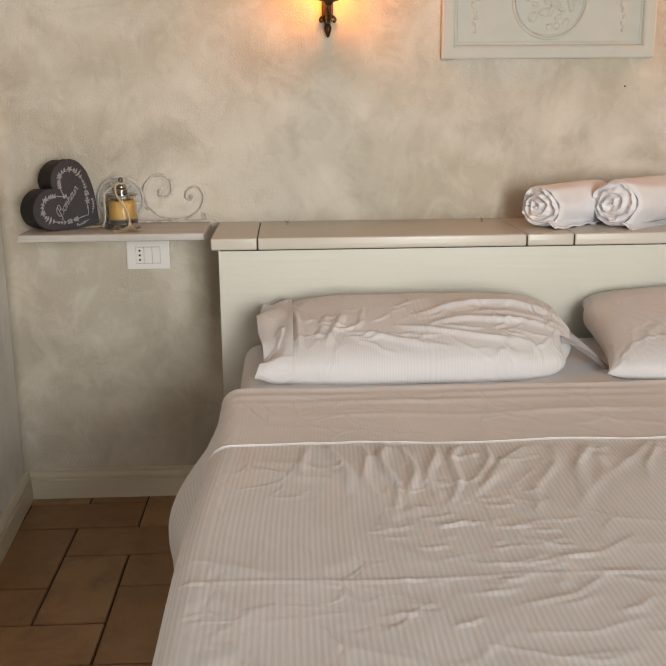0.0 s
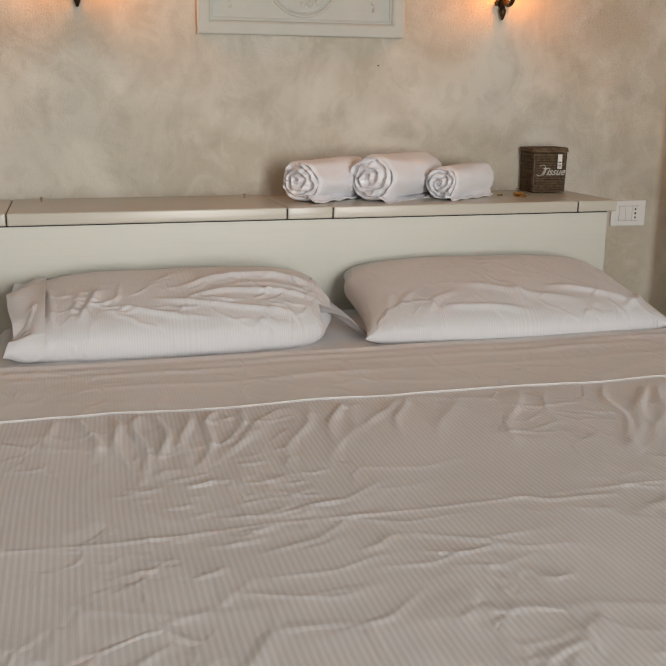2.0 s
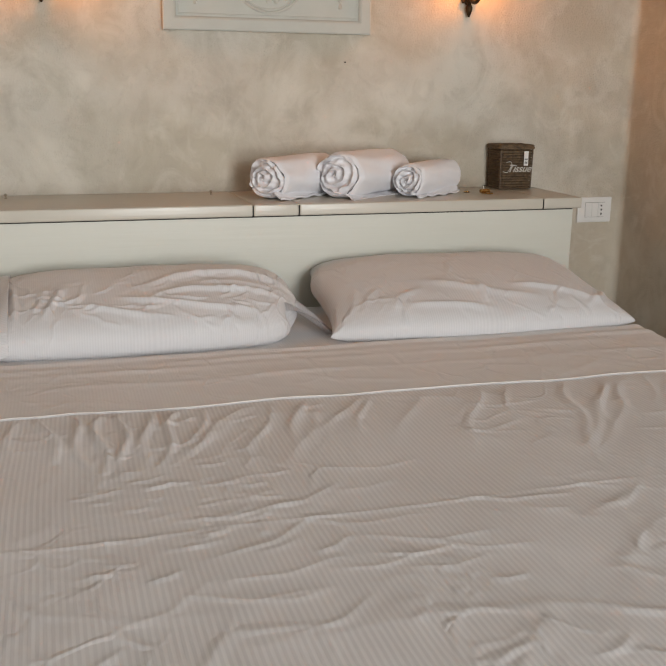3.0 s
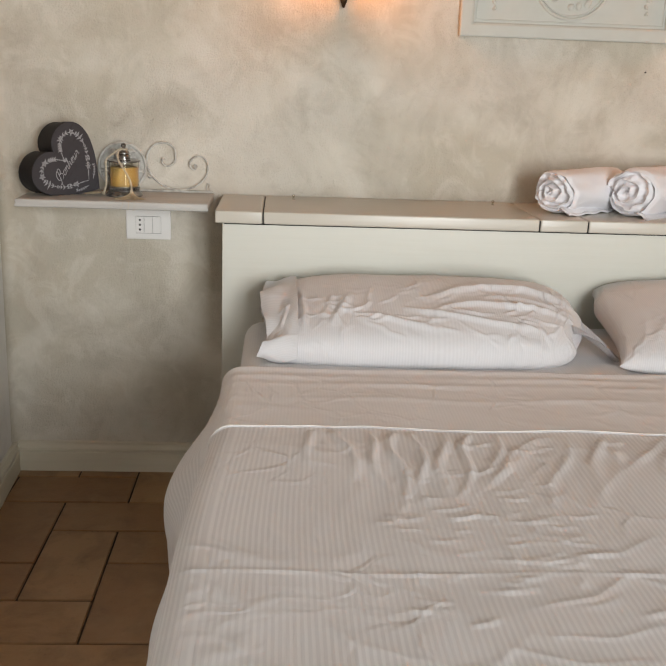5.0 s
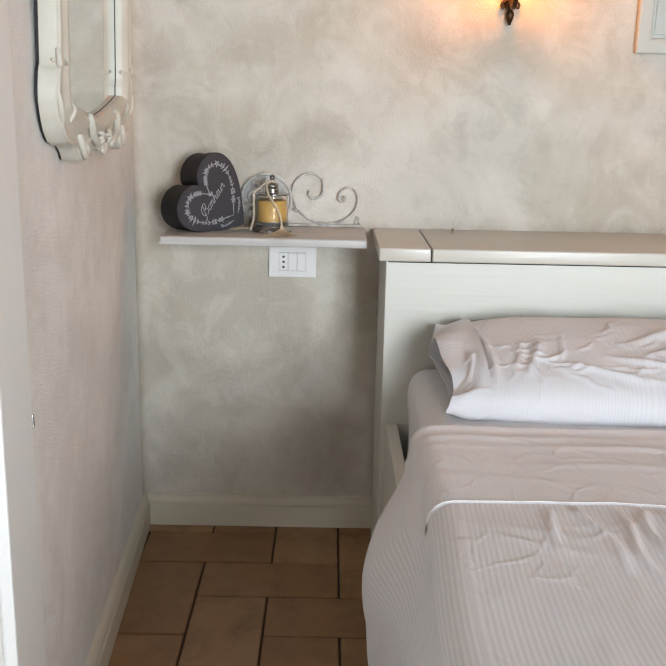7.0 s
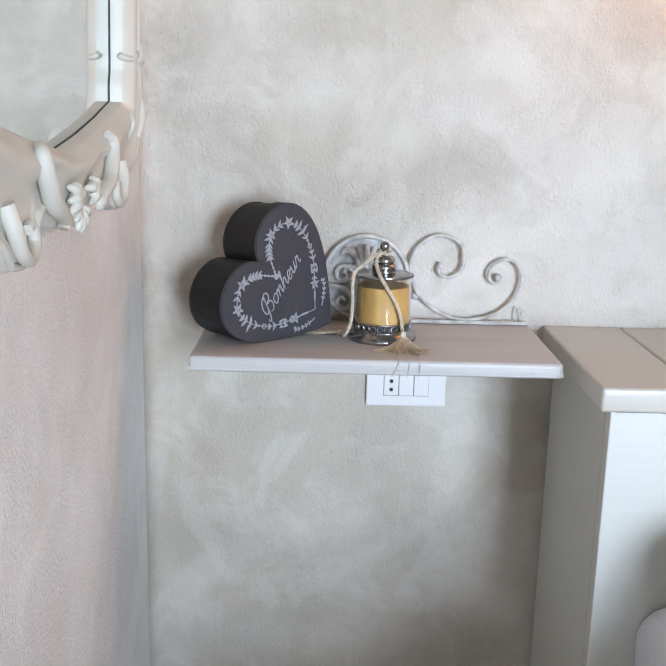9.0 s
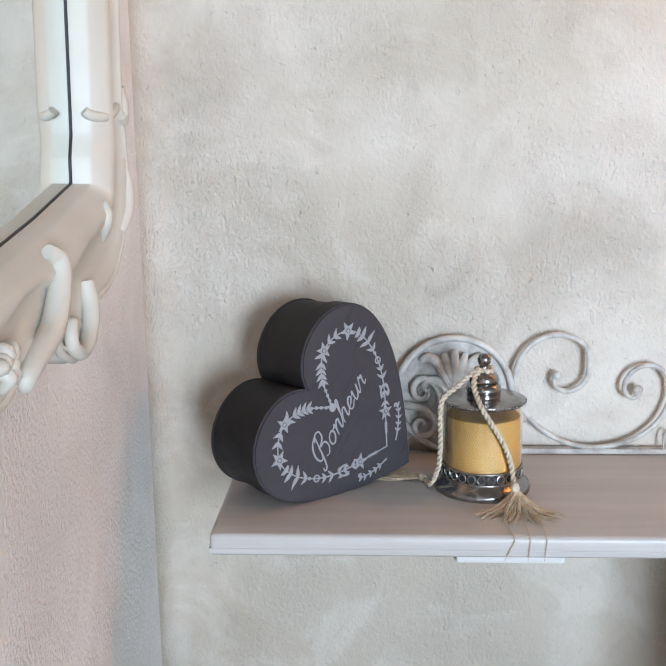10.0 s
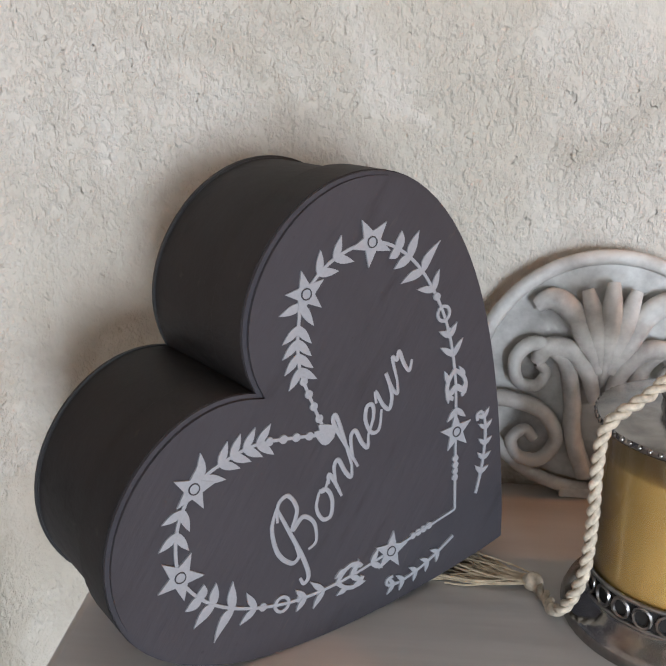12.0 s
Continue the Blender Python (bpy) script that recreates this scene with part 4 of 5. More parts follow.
part("base", prism(heart_scaled(0.994), -0.078, -0.0757, bevel=0.0008), M_BLACK, heart, "black back edge", smooth=True)

# painted wreath: thin raised stencil on the lid
ink = bmesh.new()
INK_Z = 0.0006


layers = []


def ink_shape(outline):
    layers.append(1)
    prism(outline, 0.0001, INK_Z + 0.000004 * (len(layers) % 97), ink)


def leaf(x, y, angle, length, width, bend=0.15):
    c, s = math.cos(angle), math.sin(angle)
    out = []
    for i in range(7):
        t = i / 6
        out.append((t * length, width * 0.5 * math.sin(math.pi * t ** 0.8) + bend * length * t * t))
    for i in range(5, 0, -1):
        t = i / 6
        out.append((t * length, -width * 0.5 * math.sin(math.pi * t ** 0.8) + bend * length * t * t))
    ink_shape([(x + c * a - s * b, y + s * a + c * b) for a, b in out])


def stroke(pts, width):
    pts = [Vector((*p[:2], 0)) for p in pts]
    left, right = [], []
    for i, p in enumerate(pts):
        d = (pts[min(i + 1, len(pts) - 1)] - pts[max(i - 1, 0)]).normalized()
        n = Vector((-d.y, d.x, 0)) * width / 2
        left.append((p + n)[:2])
        right.append((p - n)[:2])
    ink_shape(left + right[::-1])


def star(x, y, r, turn):
    ink_shape([(x + (r if k % 2 == 0 else r * 0.42) * math.cos(turn + k * math.pi / 5), y + (r if k % 2 == 0 else r * 0.42) * math.sin(turn + k * math.pi / 5)) for k in range(10)])


def ring_mark(x, y, r, width):
    pts = [(x + r * math.cos(q), y + r * math.sin(q)) for q in [i * math.pi / 8 for i in range(16)]]
    inner = [(x + (r - width) * math.cos(q), y + (r - width) * math.sin(q)) for q in [i * math.pi / 8 for i in range(16)]]
    for i in range(16):
        j = (i + 1) % 16
        ink_shape([pts[i], pts[j], inner[j], inner[i]])


def leaf_pair(x, y, d, length, width, spread_, both=True):
    for s in ((1, -1) if both else (1,)):
        leaf(x, y, d + s * spread_ * 0.85, length * 0.98, width * 0.80, 0.22 * s)


for sx in (1, -1):
    def P(x, y):
        return (sx * x * 0.945, y - 0.0035)
    vine = [P(0.001, -0.031), P(0.008, -0.019), P(0.017, -0.006), P(0.029, 0.003), P(0.042, 0.008), P(0.059, 0.005), P(0.074, -0.006), P(0.079, -0.022), P(0.076, -0.040), P(0.066, -0.060), P(0.050, -0.078), P(0.030, -0.094)]
    line = [v[:2] for v in (smooth_path([(*p, 0) for p in vine], 8))]
    stroke(line, 0.0013)

    def heading(i):
        return math.atan2(line[i + 1][1] - line[i - 1][1], line[i + 1][0] - line[i - 1][0])
    for i in (4, 7, 10, 13, 67, 73):
        ring_mark(line[i][0], line[i][1], 0.0017, 0.0016)
    for i in (16, 19, 22, 25):
        leaf_pair(line[i][0], line[i][1], heading(i) + math.pi, 0.0095, 0.0042, 0.6)
    leaf_pair(line[30][0], line[30][1], heading(30) + math.pi, 0.0105, 0.0045, 0.75)
    for i in (36, 40):
        leaf_pair(line[i][0], line[i][1], heading(i), 0.0095, 0.0042, 0.55)
    # fan of crescent leaves past the outer star
    for i, n, bend in ((55, 0.007, 0.35), (58, 0.010, 0.5), (62, 0.0125, 0.6)):
        a = heading(i)
        leaf(line[i][0], line[i][1], a + math.pi - sx * 0.75, n, 0.0046, -sx * bend)
        leaf(line[i][0], line[i][1], a + math.pi + sx * 0.75, n * 0.85, 0.0042, sx * bend * 0.7)
    leaf_pair(line[66][0], line[66][1], heading(66) + math.pi, 0.009, 0.0038, 0.7)
    ring_mark(line[70][0], line[70][1], 0.0038, 0.0014)
    # curled sprigs to either side of the vine, between the ring and the lower star
    for way in (1, -1):
        i = 79
        a = heading(i) - way * sx * 0.9
        x0, y0 = line[i]
        curl = [(x0, y0, 0)]
        for k in range(1, 8):
            curl.append((curl[-1][0] + 0.0022 * math.cos(a), curl[-1][1] + 0.0022 * math.sin(a), 0))
            a += way * sx * (0.06 + 0.07 * k)
        stroke(smooth_path(curl, 3), 0.0019)
        leaf(curl[3][0], curl[3][1], a + math.pi * 0.5 * way * sx, 0.006, 0.0026, 0.25)
        leaf(curl[4][0], curl[4][1], a - math.pi * 0.4 * way * sx, 0.0065, 0.0028, -0.25)
    for i, n in ((74, 0.007), (77, 0.009), (81, 0.008), (84, 0.0075)):
        leaf_pair(line[i][0], line[i][1], heading(i) + (0 if i > 77 else math.pi), n, 0.0034, 0.65)
    for (x, y), r in ((P(0.042, 0.008), 0.0090), (P(0.074, -0.006), 0.0098), (P(0.030, -0.094), 0.0090)):
        star(x, y, r, 0.5 * sx + x * 9)
        eyelet = [(x + 0.0021 * math.cos(q), y + 0.0021 * math.sin(q), INK_Z + 0.0005) for q in [i * math.pi / 6 for i in range(12)]]
        part("star_ring", tube(bmesh.new(), eyelet, 0.00028, 4, True), M_SLATE, heart_lid)
    beads = [P(0.0295 - 0.0295 * k / 12, -0.094 - 0.0223 * k / 12) for k in range(13)]
    stroke(beads, 0.0011)
    for b in beads[4:8]:
        ring_mark(b[0], b[1], 0.0016, 0.0015)
    # small curled sprig outside the point of the wreath
    sprig = [v[:2] for v in smooth_path([(*P(0.011, -0.1235), 0), (*P(0.020, -0.120), 0), (*P(0.030, -0.115), 0), (*P(0.040, -0.108), 0), (*P(0.044, -0.1025), 0), (*P(0.042, -0.1005), 0), (*P(0.0395, -0.1025), 0)], 5)]
    stroke(sprig, 0.0014)
    for i in range(5, 19, 3):
        d = math.atan2(sprig[i + 1][1] - sprig[i][1], sprig[i + 1][0] - sprig[i][0])
        leaf_pair(sprig[i][0], sprig[i][1], d, 0.0055, 0.0026, 0.7)
    leaf(0, -0.040, math.pi / 2 + sx * 0.45, 0.0095, 0.0062, -0.3 * sx)
part("painted_wreath", ink, M_CHALK, heart_lid, "pale grey stencilled wreath of leaves and stars")

# the word Bonheur in slanted joined handwriting
SCRIPT = [
    (0.0, [(0.78, 2.0), (0.62, 1.2), (0.42, 0.2), (0.18, -0.4), (-0.12, -0.4), (-0.1, -0.15)]),
    (0.0, [(0.78, 2.0), (0.22, 1.75), (-0.12, 1.1), (0.0, 0.45), (0.32, 0.32), (0.46, 0.62)]),
    (0.0, [(0.5, 1.7), (0.9, 2.02), (1.32, 1.85), (1.26, 1.3), (0.72, 1.06), (1.26, 0.95), (1.42, 0.45), (1.1, 0.02), (0.72, 0.12)]),
    (1.6, [(0.55, 1.0), (0.15, 0.75), (0.1, 0.25), (0.4, 0.0), (0.75, 0.3), (0.8, 0.75), (0.55, 1.0), (0.72, 0.82), (1.0, 0.92)]),
    (2.55, [(0.0, 0.8), (0.2, 1.0), (0.22, 0.6), (0.15, 0.0)]),
    (2.55, [(0.16, 0.4), (0.48, 0.95), (0.75, 0.95), (0.72, 0.4), (0.8, 0.05), (1.05, 0.3)]),
    (3.6, [(0.0, 0.3), (0.36, 1.5), (0.46, 2.05), (0.26, 1.95), (0.2, 1.0), (0.15, 0.0)]),
    (3.6, [(0.16, 0.4), (0.48, 0.95), (0.75, 0.92), (0.72, 0.4), (0.8, 0.05), (1.05, 0.3)]),
    (4.65, [(0.0, 0.3), (0.5, 0.5), (0.7, 0.8), (0.5, 1.0), (0.2, 0.75), (0.15, 0.25), (0.45, 0.0), (0.9, 0.35)]),
    (5.5, [(0.0, 0.7), (0.2, 1.0), (0.18, 0.4), (0.3, 0.04), (0.6, 0.2), (0.78, 0.6), (0.86, 1.0), (0.78, 0.4), (0.86, 0.05), (1.1, 0.4)]),
    (6.6, [(0.0, 0.4), (0.25, 1.08), (0.36, 0.85), (0.58, 0.95), (0.52, 0.5), (0.56, 0.1), (0.85, 0.25)]),
]
bm = bmesh.new()
for start, pts in SCRIPT:
    def nib(t):
        return 0.00062 + 0.00042 * math.sin(math.pi * t)
    tube(bm, smooth_path([((start + x + 0.34 * y) * 0.0125, y * (0.0128 if start == 0 else 0.0112), 0.0) for x, y in pts], 8), nib, 6)
for vert in bm.verts:
    vert.co = (vert.co.x - 0.0515, vert.co.y - 0.0585, 0.0004 + vert.co.z * 0.3)
part("lettering", bm, M_CHALK, heart_lid, "pale grey word Bonheur in slanted handwriting")

# ---- candle jar ----
JX, JY = -0.424, 2.538
jar = thing("candle_jar", Matrix.Translation((JX, JY, SZ)), "glass jar candle of honey-coloured wax with pewter foot and lid", "candle")
foot_ = part("foot", lathe([(0, 0), (0.0465, 0), (0.047, 0.003), (0.0455, 0.007), (0.0415, 0.0095), (0.0395, 0.012), (0.0385, 0.013), (0.0385, 0.0135), (0, 0.0135)], 48), M_STEEL, jar, "polished pewter foot", smooth=True)
band = bmesh.new()
for k in range(26):
    q = 2 * math.pi * k / 26
    c, s = math.cos(q), math.sin(q)
    pts = [((0.0388) * math.cos(q + 0.095 * math.cos(a)), 0.0388 * math.sin(q + 0.095 * math.cos(a)), 0.0195 + 0.0042 * math.sin(a)) for a in [i * math.pi / 5 for i in range(10)]]
    tube(band, pts, 0.0008, 5, True)
tube(band, [(0.0388 * math.cos(i * math.pi / 24), 0.0388 * math.sin(i * math.pi / 24), 0.0142) for i in range(48)], 0.001, 6, True)
tube(band, [(0.0388 * math.cos(i * math.pi / 24), 0.0388 * math.sin(i * math.pi / 24), 0.0250) for i in range(48)], 0.001, 6, True)
part("filigree_band", band, M_FILIGREE, jar, "pierced pewter gallery band", smooth=True)
part("dark_collar", lathe([(0.0382, 0.0136), (0.0382, 0.025), (0.0379, 0.025), (0.0379, 0.0136)], 40), M_BLACK, jar, smooth=True)
glass = part("glass", lathe([(0, 0.014), (0.0365, 0.014), (0.0378, 0.017), (0.0378, 0.0865), (0.0362, 0.0865), (0.0358, 0.0175), (0, 0.0175)], 48), M_GLASS, jar, smooth=True)
glass.visible_shadow = False
part("wax", lathe([(0, 0.0178), (0.0356, 0.0178), (0.0356, 0.0735), (0.0344, 0.0745), (0.02, 0.0728), (0, 0.0722)], 40), M_WAX, jar, "honey-coloured wax", smooth=True)
jar_lid = part("lid", lathe([(0, 0.0868), (0.0398, 0.0868), (0.0405, 0.0880), (0.0402, 0.0900), (0.037, 0.0908), (0.0165, 0.0925), (0.0160, 0.0965), (0.0172, 0.099), (0.0158, 0.103), (0.0132, 0.1045), (0.0150, 0.1075), (0.0135, 0.1125), (0.0090, 0.116), (0.0050, 0.1185), (0.0042, 0.1215), (0.0062, 0.1245), (0.0066, 0.1285), (0.0050, 0.1325), (0, 0.134)], 40), M_STEEL, jar, "round pewter lid with a turned finial", smooth=True)
rim = bmesh.new()
for k in range(60):
    q = 2 * math.pi * k / 60
    blob(rim, (0.0403 * math.cos(q), 0.0403 * math.sin(q), 0.0888), (0.0012, 0.0012, 0.0012), detail=(6, 4))
part("beaded_rim", rim, M_STEEL, jar_lid, smooth=True)


def cord(path, radius=0.0021, twist=560):
    bm = bmesh.new()
    pts = [Vector(p) for p in path]
    run = 0.0
    strands = [[], []]
    side = None
    for i, p in enumerate(pts):
        if i:
            run += (p - pts[i - 1]).length
        d = (pts[min(i + 1, len(pts) - 1)] - pts[max(i - 1, 0)]).normalized()
        if side is None:
            side = d.cross(Vector((0.3, 0.2, 0.93))).normalized()
        side = (side - d * side.dot(d)).normalized()
        other = d.cross(side)
        for k in (0, 1):
            a = run * twist + k * math.pi
            strands[k].append(p + (side * math.cos(a) + other * math.sin(a)) * radius * 0.62)
    for s in strands:
        tube(bm, s, radius * 0.72, 6)
    return bm


rope = thing("tassel_cord", Matrix.Translation((JX, JY, SZ)), "twisted cream cord with frayed straw tassels on the candle jar", "cord")
collar = [(0.0078 * math.cos(q), 0.0078 * math.sin(q), 0.118 + 0.0012 * math.sin(2 * q)) for q in [i * 2 * math.pi / 40 for i in range(41)]]
part("loop", cord(collar), M_ROPE, rope, smooth=True)
left_path = smooth_path([(-0.006, -0.006, 0.118), (-0.013, -0.011, 0.116), (-0.026, -0.017, 0.106), (-0.040, -0.019, 0.094), (-0.0425, -0.019, 0.078), (-0.042, -0.019, 0.055), (-0.043, -0.019, 0.03), (-0.0475, -0.017, 0.014), (-0.0515, -0.010, 0.0055), (-0.0525, 0.002, 0.0028), (-0.056, 0.010, 0.003)], 22)
front_path = smooth_path([(-0.004, -0.0075, 0.118), (-0.010, -0.014, 0.114), (-0.011, -0.024, 0.104), (-0.006, -0.041, 0.0915), (0.002, -0.0425, 0.078), (0.013, -0.0410, 0.060), (0.020, -0.0375, 0.044), (0.024, -0.0385, 0.028), (0.025, -0.047, 0.016)], 26)
part("strand", cord(left_path), M_ROPE, rope, smooth=True)
part("strand", cord(front_path), M_ROPE, rope, smooth=True)


def tassel(name, top, way, count, length, seed, spread=0.5, over_edge=0):
    rng = random.Random(seed)
    bm = bmesh.new()
    for i in range(count):
        ang = (rng.random() - 0.5) * 2 * spread + math.atan2(way[1], way[0])
        far = length * (0.65 + 0.5 * rng.random())
        d = Vector((math.cos(ang), math.sin(ang), 0))
        p0 = Vector(top) + Vector((rng.uniform(-1, 1), rng.uniform(-1, 1), 0)) * 0.0015
        floor_z = 0.0007 + rng.random() * 0.003
        pts = []
        for k in range(8):
            t = k / 7
            q = p0 + d * far * t + Vector((-d.y, d.x, 0)) * 0.003 * math.sin(t * 4 + i)
            q.z = floor_z + (p0.z - floor_z) * max(0, 1 - t * 1.5) ** 1.4
            pts.append(q)
        tube(bm, pts, 0.00042, 4)
    for i in range(over_edge):
        x0 = top[0] + (i - 1) * 0.014
        edge_y = SY - JY - 0.0012
        tube(bm, smooth_path([top, (x0, (top[1] + edge_y) / 2, 0.004), (x0 + 0.002, edge_y + 0.006, 0.0016), (x0 + 0.003, edge_y, -0.004), (x0 + 0.001 - 0.006 * (i == 0), edge_y - 0.001, -0.021)], 6), 0.0004, 4)
    ob = part(name, bm, M_FIBRE, rope, "frayed straw-coloured tassel")
    return ob


t1 = tassel("tassel", (0.026, -0.049, 0.014), (0.0, -1), 120, 0.046, 4, 0.9, 3)
part("knot", blob(bmesh.new(), (0.0255, -0.048, 0.016), (0.0042, 0.0042, 0.0062), 1, 0.1), M_ROPE, t1, smooth=True)
t2 = tassel("tassel", (-0.059, 0.013, 0.0045), (-1, 0.35), 55, 0.042, 9, 0.4)
part("knot", blob(bmesh.new(), (-0.0575, 0.0115, 0.0042), (0.0046, 0.0046, 0.0042), 2, 0.1), M_ROPE, t2, smooth=True)

# ---- wrought scroll ornament standing on the shelf against the wall ----
OY = WALL_Y - 0.014
orn = thing("scroll_ornament", Matrix.Translation((0, OY, 0)), "whitewashed wrought-iron scroll ornament with a carved palmette rosette", "ornament")


def flat(pts):
    return [(x, 0, z) for x, z in pts]


RX, RZ, RR = -0.444, 0.8775, 0.0615
part("ring", tube(bmesh.new(), [(RX + RR * math.cos(i * math.pi / 32), 0, RZ + RR * math.sin(i * math.pi / 32)) for i in range(64)], 0.0036, 10, True), M_IRON, orn, smooth=True)


def spiral(cx, cz, r0, r1, a0, a1, n=40):
    return [(cx + (r0 + (r1 - r0) * (i / n) ** 0.8) * math.cos(a0 + (a1 - a0) * i / n), cz + (r0 + (r1 - r0) * (i / n) ** 0.8) * math.sin(a0 + (a1 - a0) * i / n)) for i in range(n + 1)]


scroll = spiral(-0.331, 0.900, 0.006, 0.030, radians(200), radians(380), 24)[:-1]
scroll += [(-0.3045, 0.926), (-0.318, 0.9385), (-0.338, 0.9425), (-0.358, 0.936), (-0.373, 0.920), (-0.3795, 0.900), (-0.376, 0.874), (-0.362, 0.850), (-0.340, 0.832), (-0.312, 0.821), (-0.285, 0.8195), (-0.255, 0.827), (-0.233, 0.842), (-0.220, 0.862), (-0.2165, 0.884), (-0.223, 0.901), (-0.236, 0.9095), (-0.252, 0.9065), (-0.263, 0.895), (-0.2645, 0.882), (-0.257, 0.874), (-0.249, 0.877), (-0.2485, 0.884)]
part("scroll_bar", tube(bmesh.new(), smooth_path(flat(scroll), 4), lambda t: 0.0023 + 0.0007 * math.sin(math.pi * t), 8), M_IRON, orn, smooth=True)
part("bud", blob(bmesh.new(), (-0.3355, 0, 0.8985), (0.005, 0.0045, 0.005)), M_IRON, orn, smooth=True)
part("bud", blob(bmesh.new(), (-0.2505, 0, 0.883), (0.0055, 0.0045, 0.0055)), M_IRON, orn, smooth=True)
part("base_bar", boxed(-0.46, -0.205, -0.004, 0.006, SZ + 0.0005, SZ + 0.006, bevel=0.001), M_IRON, orn)
part("collar", blob(bmesh.new(), (-0.372, -0.001, 0.852), (0.007, 0.005, 0.004), turn=Matrix.Rotation(0.6, 4, "Y")), M_IRON, orn, smooth=True)
part("end_hook", tube(bmesh.new(), smooth_path(flat([(-0.220, 0.818), (-0.220, 0.832), (-0.2165, 0.838), (-0.212, 0.834), (-0.214, 0.829), (-0.210, 0.824), (-0.2125, 0.818)]), 5), 0.0012, 6), M_IRON, orn, smooth=True)
part("rosette_plate", prism([(RX + 0.058 * math.cos(i * math.pi / 20), RZ + 0.058 * math.sin(i * math.pi / 20)) for i in range(40)], 0.008, 0.012), M_IRON, orn, m=Matrix(((1, 0, 0, 0), (0, 0, 1, -0.004), (0, 1, 0, 0), (0, 0, 0, 1))))
# palmette: a fan of fluted lobes rising from one stem, with curling leaves at its sides
for k in range(5):
    a = radians(90 + (k - 2) * 13)
    length = 0.054 - 0.003 * abs(k - 2)
    pts = [(RX + length * t * math.cos(a) * (0.55 + 0.45 * t), 0.003 - 0.008 * math.sin(t * 2.6) - 0.001 * (2 - abs(k - 2)), RZ - 0.004 + length * t * math.sin(a)) for t in [i / 12 for i in range(13)]]
    part("palmette_leaf", tube(bmesh.new(), pts, lambda t: 0.0016 + 0.0046 * math.sin(math.pi * min(0.93, 0.04 + t * 0.82)) ** 1.4 * (0.5 + 0.5 * t), 10), M_IRON, orn, smooth=True)
for s in (1, -1):
    for leaf_line, fat in ((((0.003, 0.004), (0.010, 0.022), (0.019, 0.036), (0.028, 0.041), (0.035, 0.037)), 0.0042), (((0.003, -0.012), (0.008, 0.004), (0.017, 0.015), (0.028, 0.016), (0.033, 0.008)), 0.0036)):
        path = [(RX + s * x, -0.003, RZ + z) for x, z in leaf_line]
        part("palmette_leaf", tube(bmesh.new(), smooth_path(path, 6), lambda t: 0.0016 + fat * math.sin(math.pi * min(1, 0.1 + 0.75 * t)), 10), M_IRON, orn, smooth=True)
for s in (1, -1):
    path = [(RX + s * x, -0.003, RZ + z) for x, z in ((0.004, -0.052), (0.012, -0.030), (0.014, -0.010), (0.020, 0.010), (0.034, 0.018), (0.043, 0.010), (0.041, -0.002), (0.032, -0.004), (0.028, 0.003), (0.032, 0.008))]
    part("scroll_leaf", tube(bmesh.new(), smooth_path(path, 6), lambda t: 0.0048 - 0.0022 * t, 8), M_IRON, orn, smooth=True)
    path = [(RX + s * x, -0.003, RZ + z) for x, z in ((0.056, -0.012), (0.044, -0.012), (0.028, -0.018), (0.020, -0.032), (0.027, -0.044), (0.038, -0.043), (0.042, -0.034), (0.036, -0.028), (0.031, -0.033))]
    part("scroll_leaf", tube(bmesh.new(), smooth_path(path, 6), lambda t: 0.0045 - 0.0018 * t, 8), M_IRON, orn, smooth=True)

# ---- mirror on the west wall ----
mirror = thing("wall_mirror", west_m @ Matrix.Translation((0, 0.004, 1.02)) @ Matrix.Rotation(radians(-1.3), 4, "X") @ Matrix.Translation((0, 0, -1.02)), "cream carved baroque frame mirror on the plaster wall", "mirror")
MC, MZ1 = 0.620, 1.95          # centre along the wall, height of the top


# matching stretches of the frame's outer and inner edge, (x from the centre, z), from the bottom middle up to the top middle
STRETCHES = [
    (24, [(0, 1.030), (0.035, 1.024), (0.062, 1.030), (0.085, 1.046), (0.135, 1.046), (0.150, 1.026), (0.175, 1.016), (0.205, 1.018), (0.222, 1.034), (0.245, 1.044), (0.275, 1.046), (0.305, 1.053), (0.328, 1.070)], [(0, 1.082), (0.09, 1.092), (0.18, 1.105), (0.270, 1.121)]),
    (14, [(0.328, 1.070), (0.344, 1.092), (0.353, 1.116), (0.353, 1.132), (0.348, 1.150), (0.347, 1.158), (0.338, 1.166)], [(0.270, 1.121), (0.270, 1.138), (0.276, 1.154), (0.276, 1.166)]),
    (30, [(0.338, 1.166), (0.338, 1.72)], [(0.276, 1.166), (0.276, 1.72)]),
    (30, [(0.338, 1.72), (0.33, 1.80), (0.20, 1.90), (0, MZ1)], [(0.276, 1.72), (0.20, 1.80), (0, 1.82)]),
]


def spaced(line, n):
    """n points at even steps along a line, without its last point."""
    pts = [Vector((x, z, 0)) for x, z in line]
    lens = [(b - a).length for a, b in zip(pts, pts[1:])]
    total, out, i, acc = sum(lens), [], 0, 0.0
    for k in range(n):
        want = total * k / n
        while acc + lens[i] < want:
            acc += lens[i]
            i += 1
        out.append(pts[i].lerp(pts[i + 1], (want - acc) / lens[i])[:2])
    return out


def full(side):
    half = [p for stretch in STRETCHES for p in spaced(stretch[side], stretch[0])] + [STRETCHES[-1][side][-1]]
    return half + [(-x, z) for x, z in reversed(half[1:-1])]


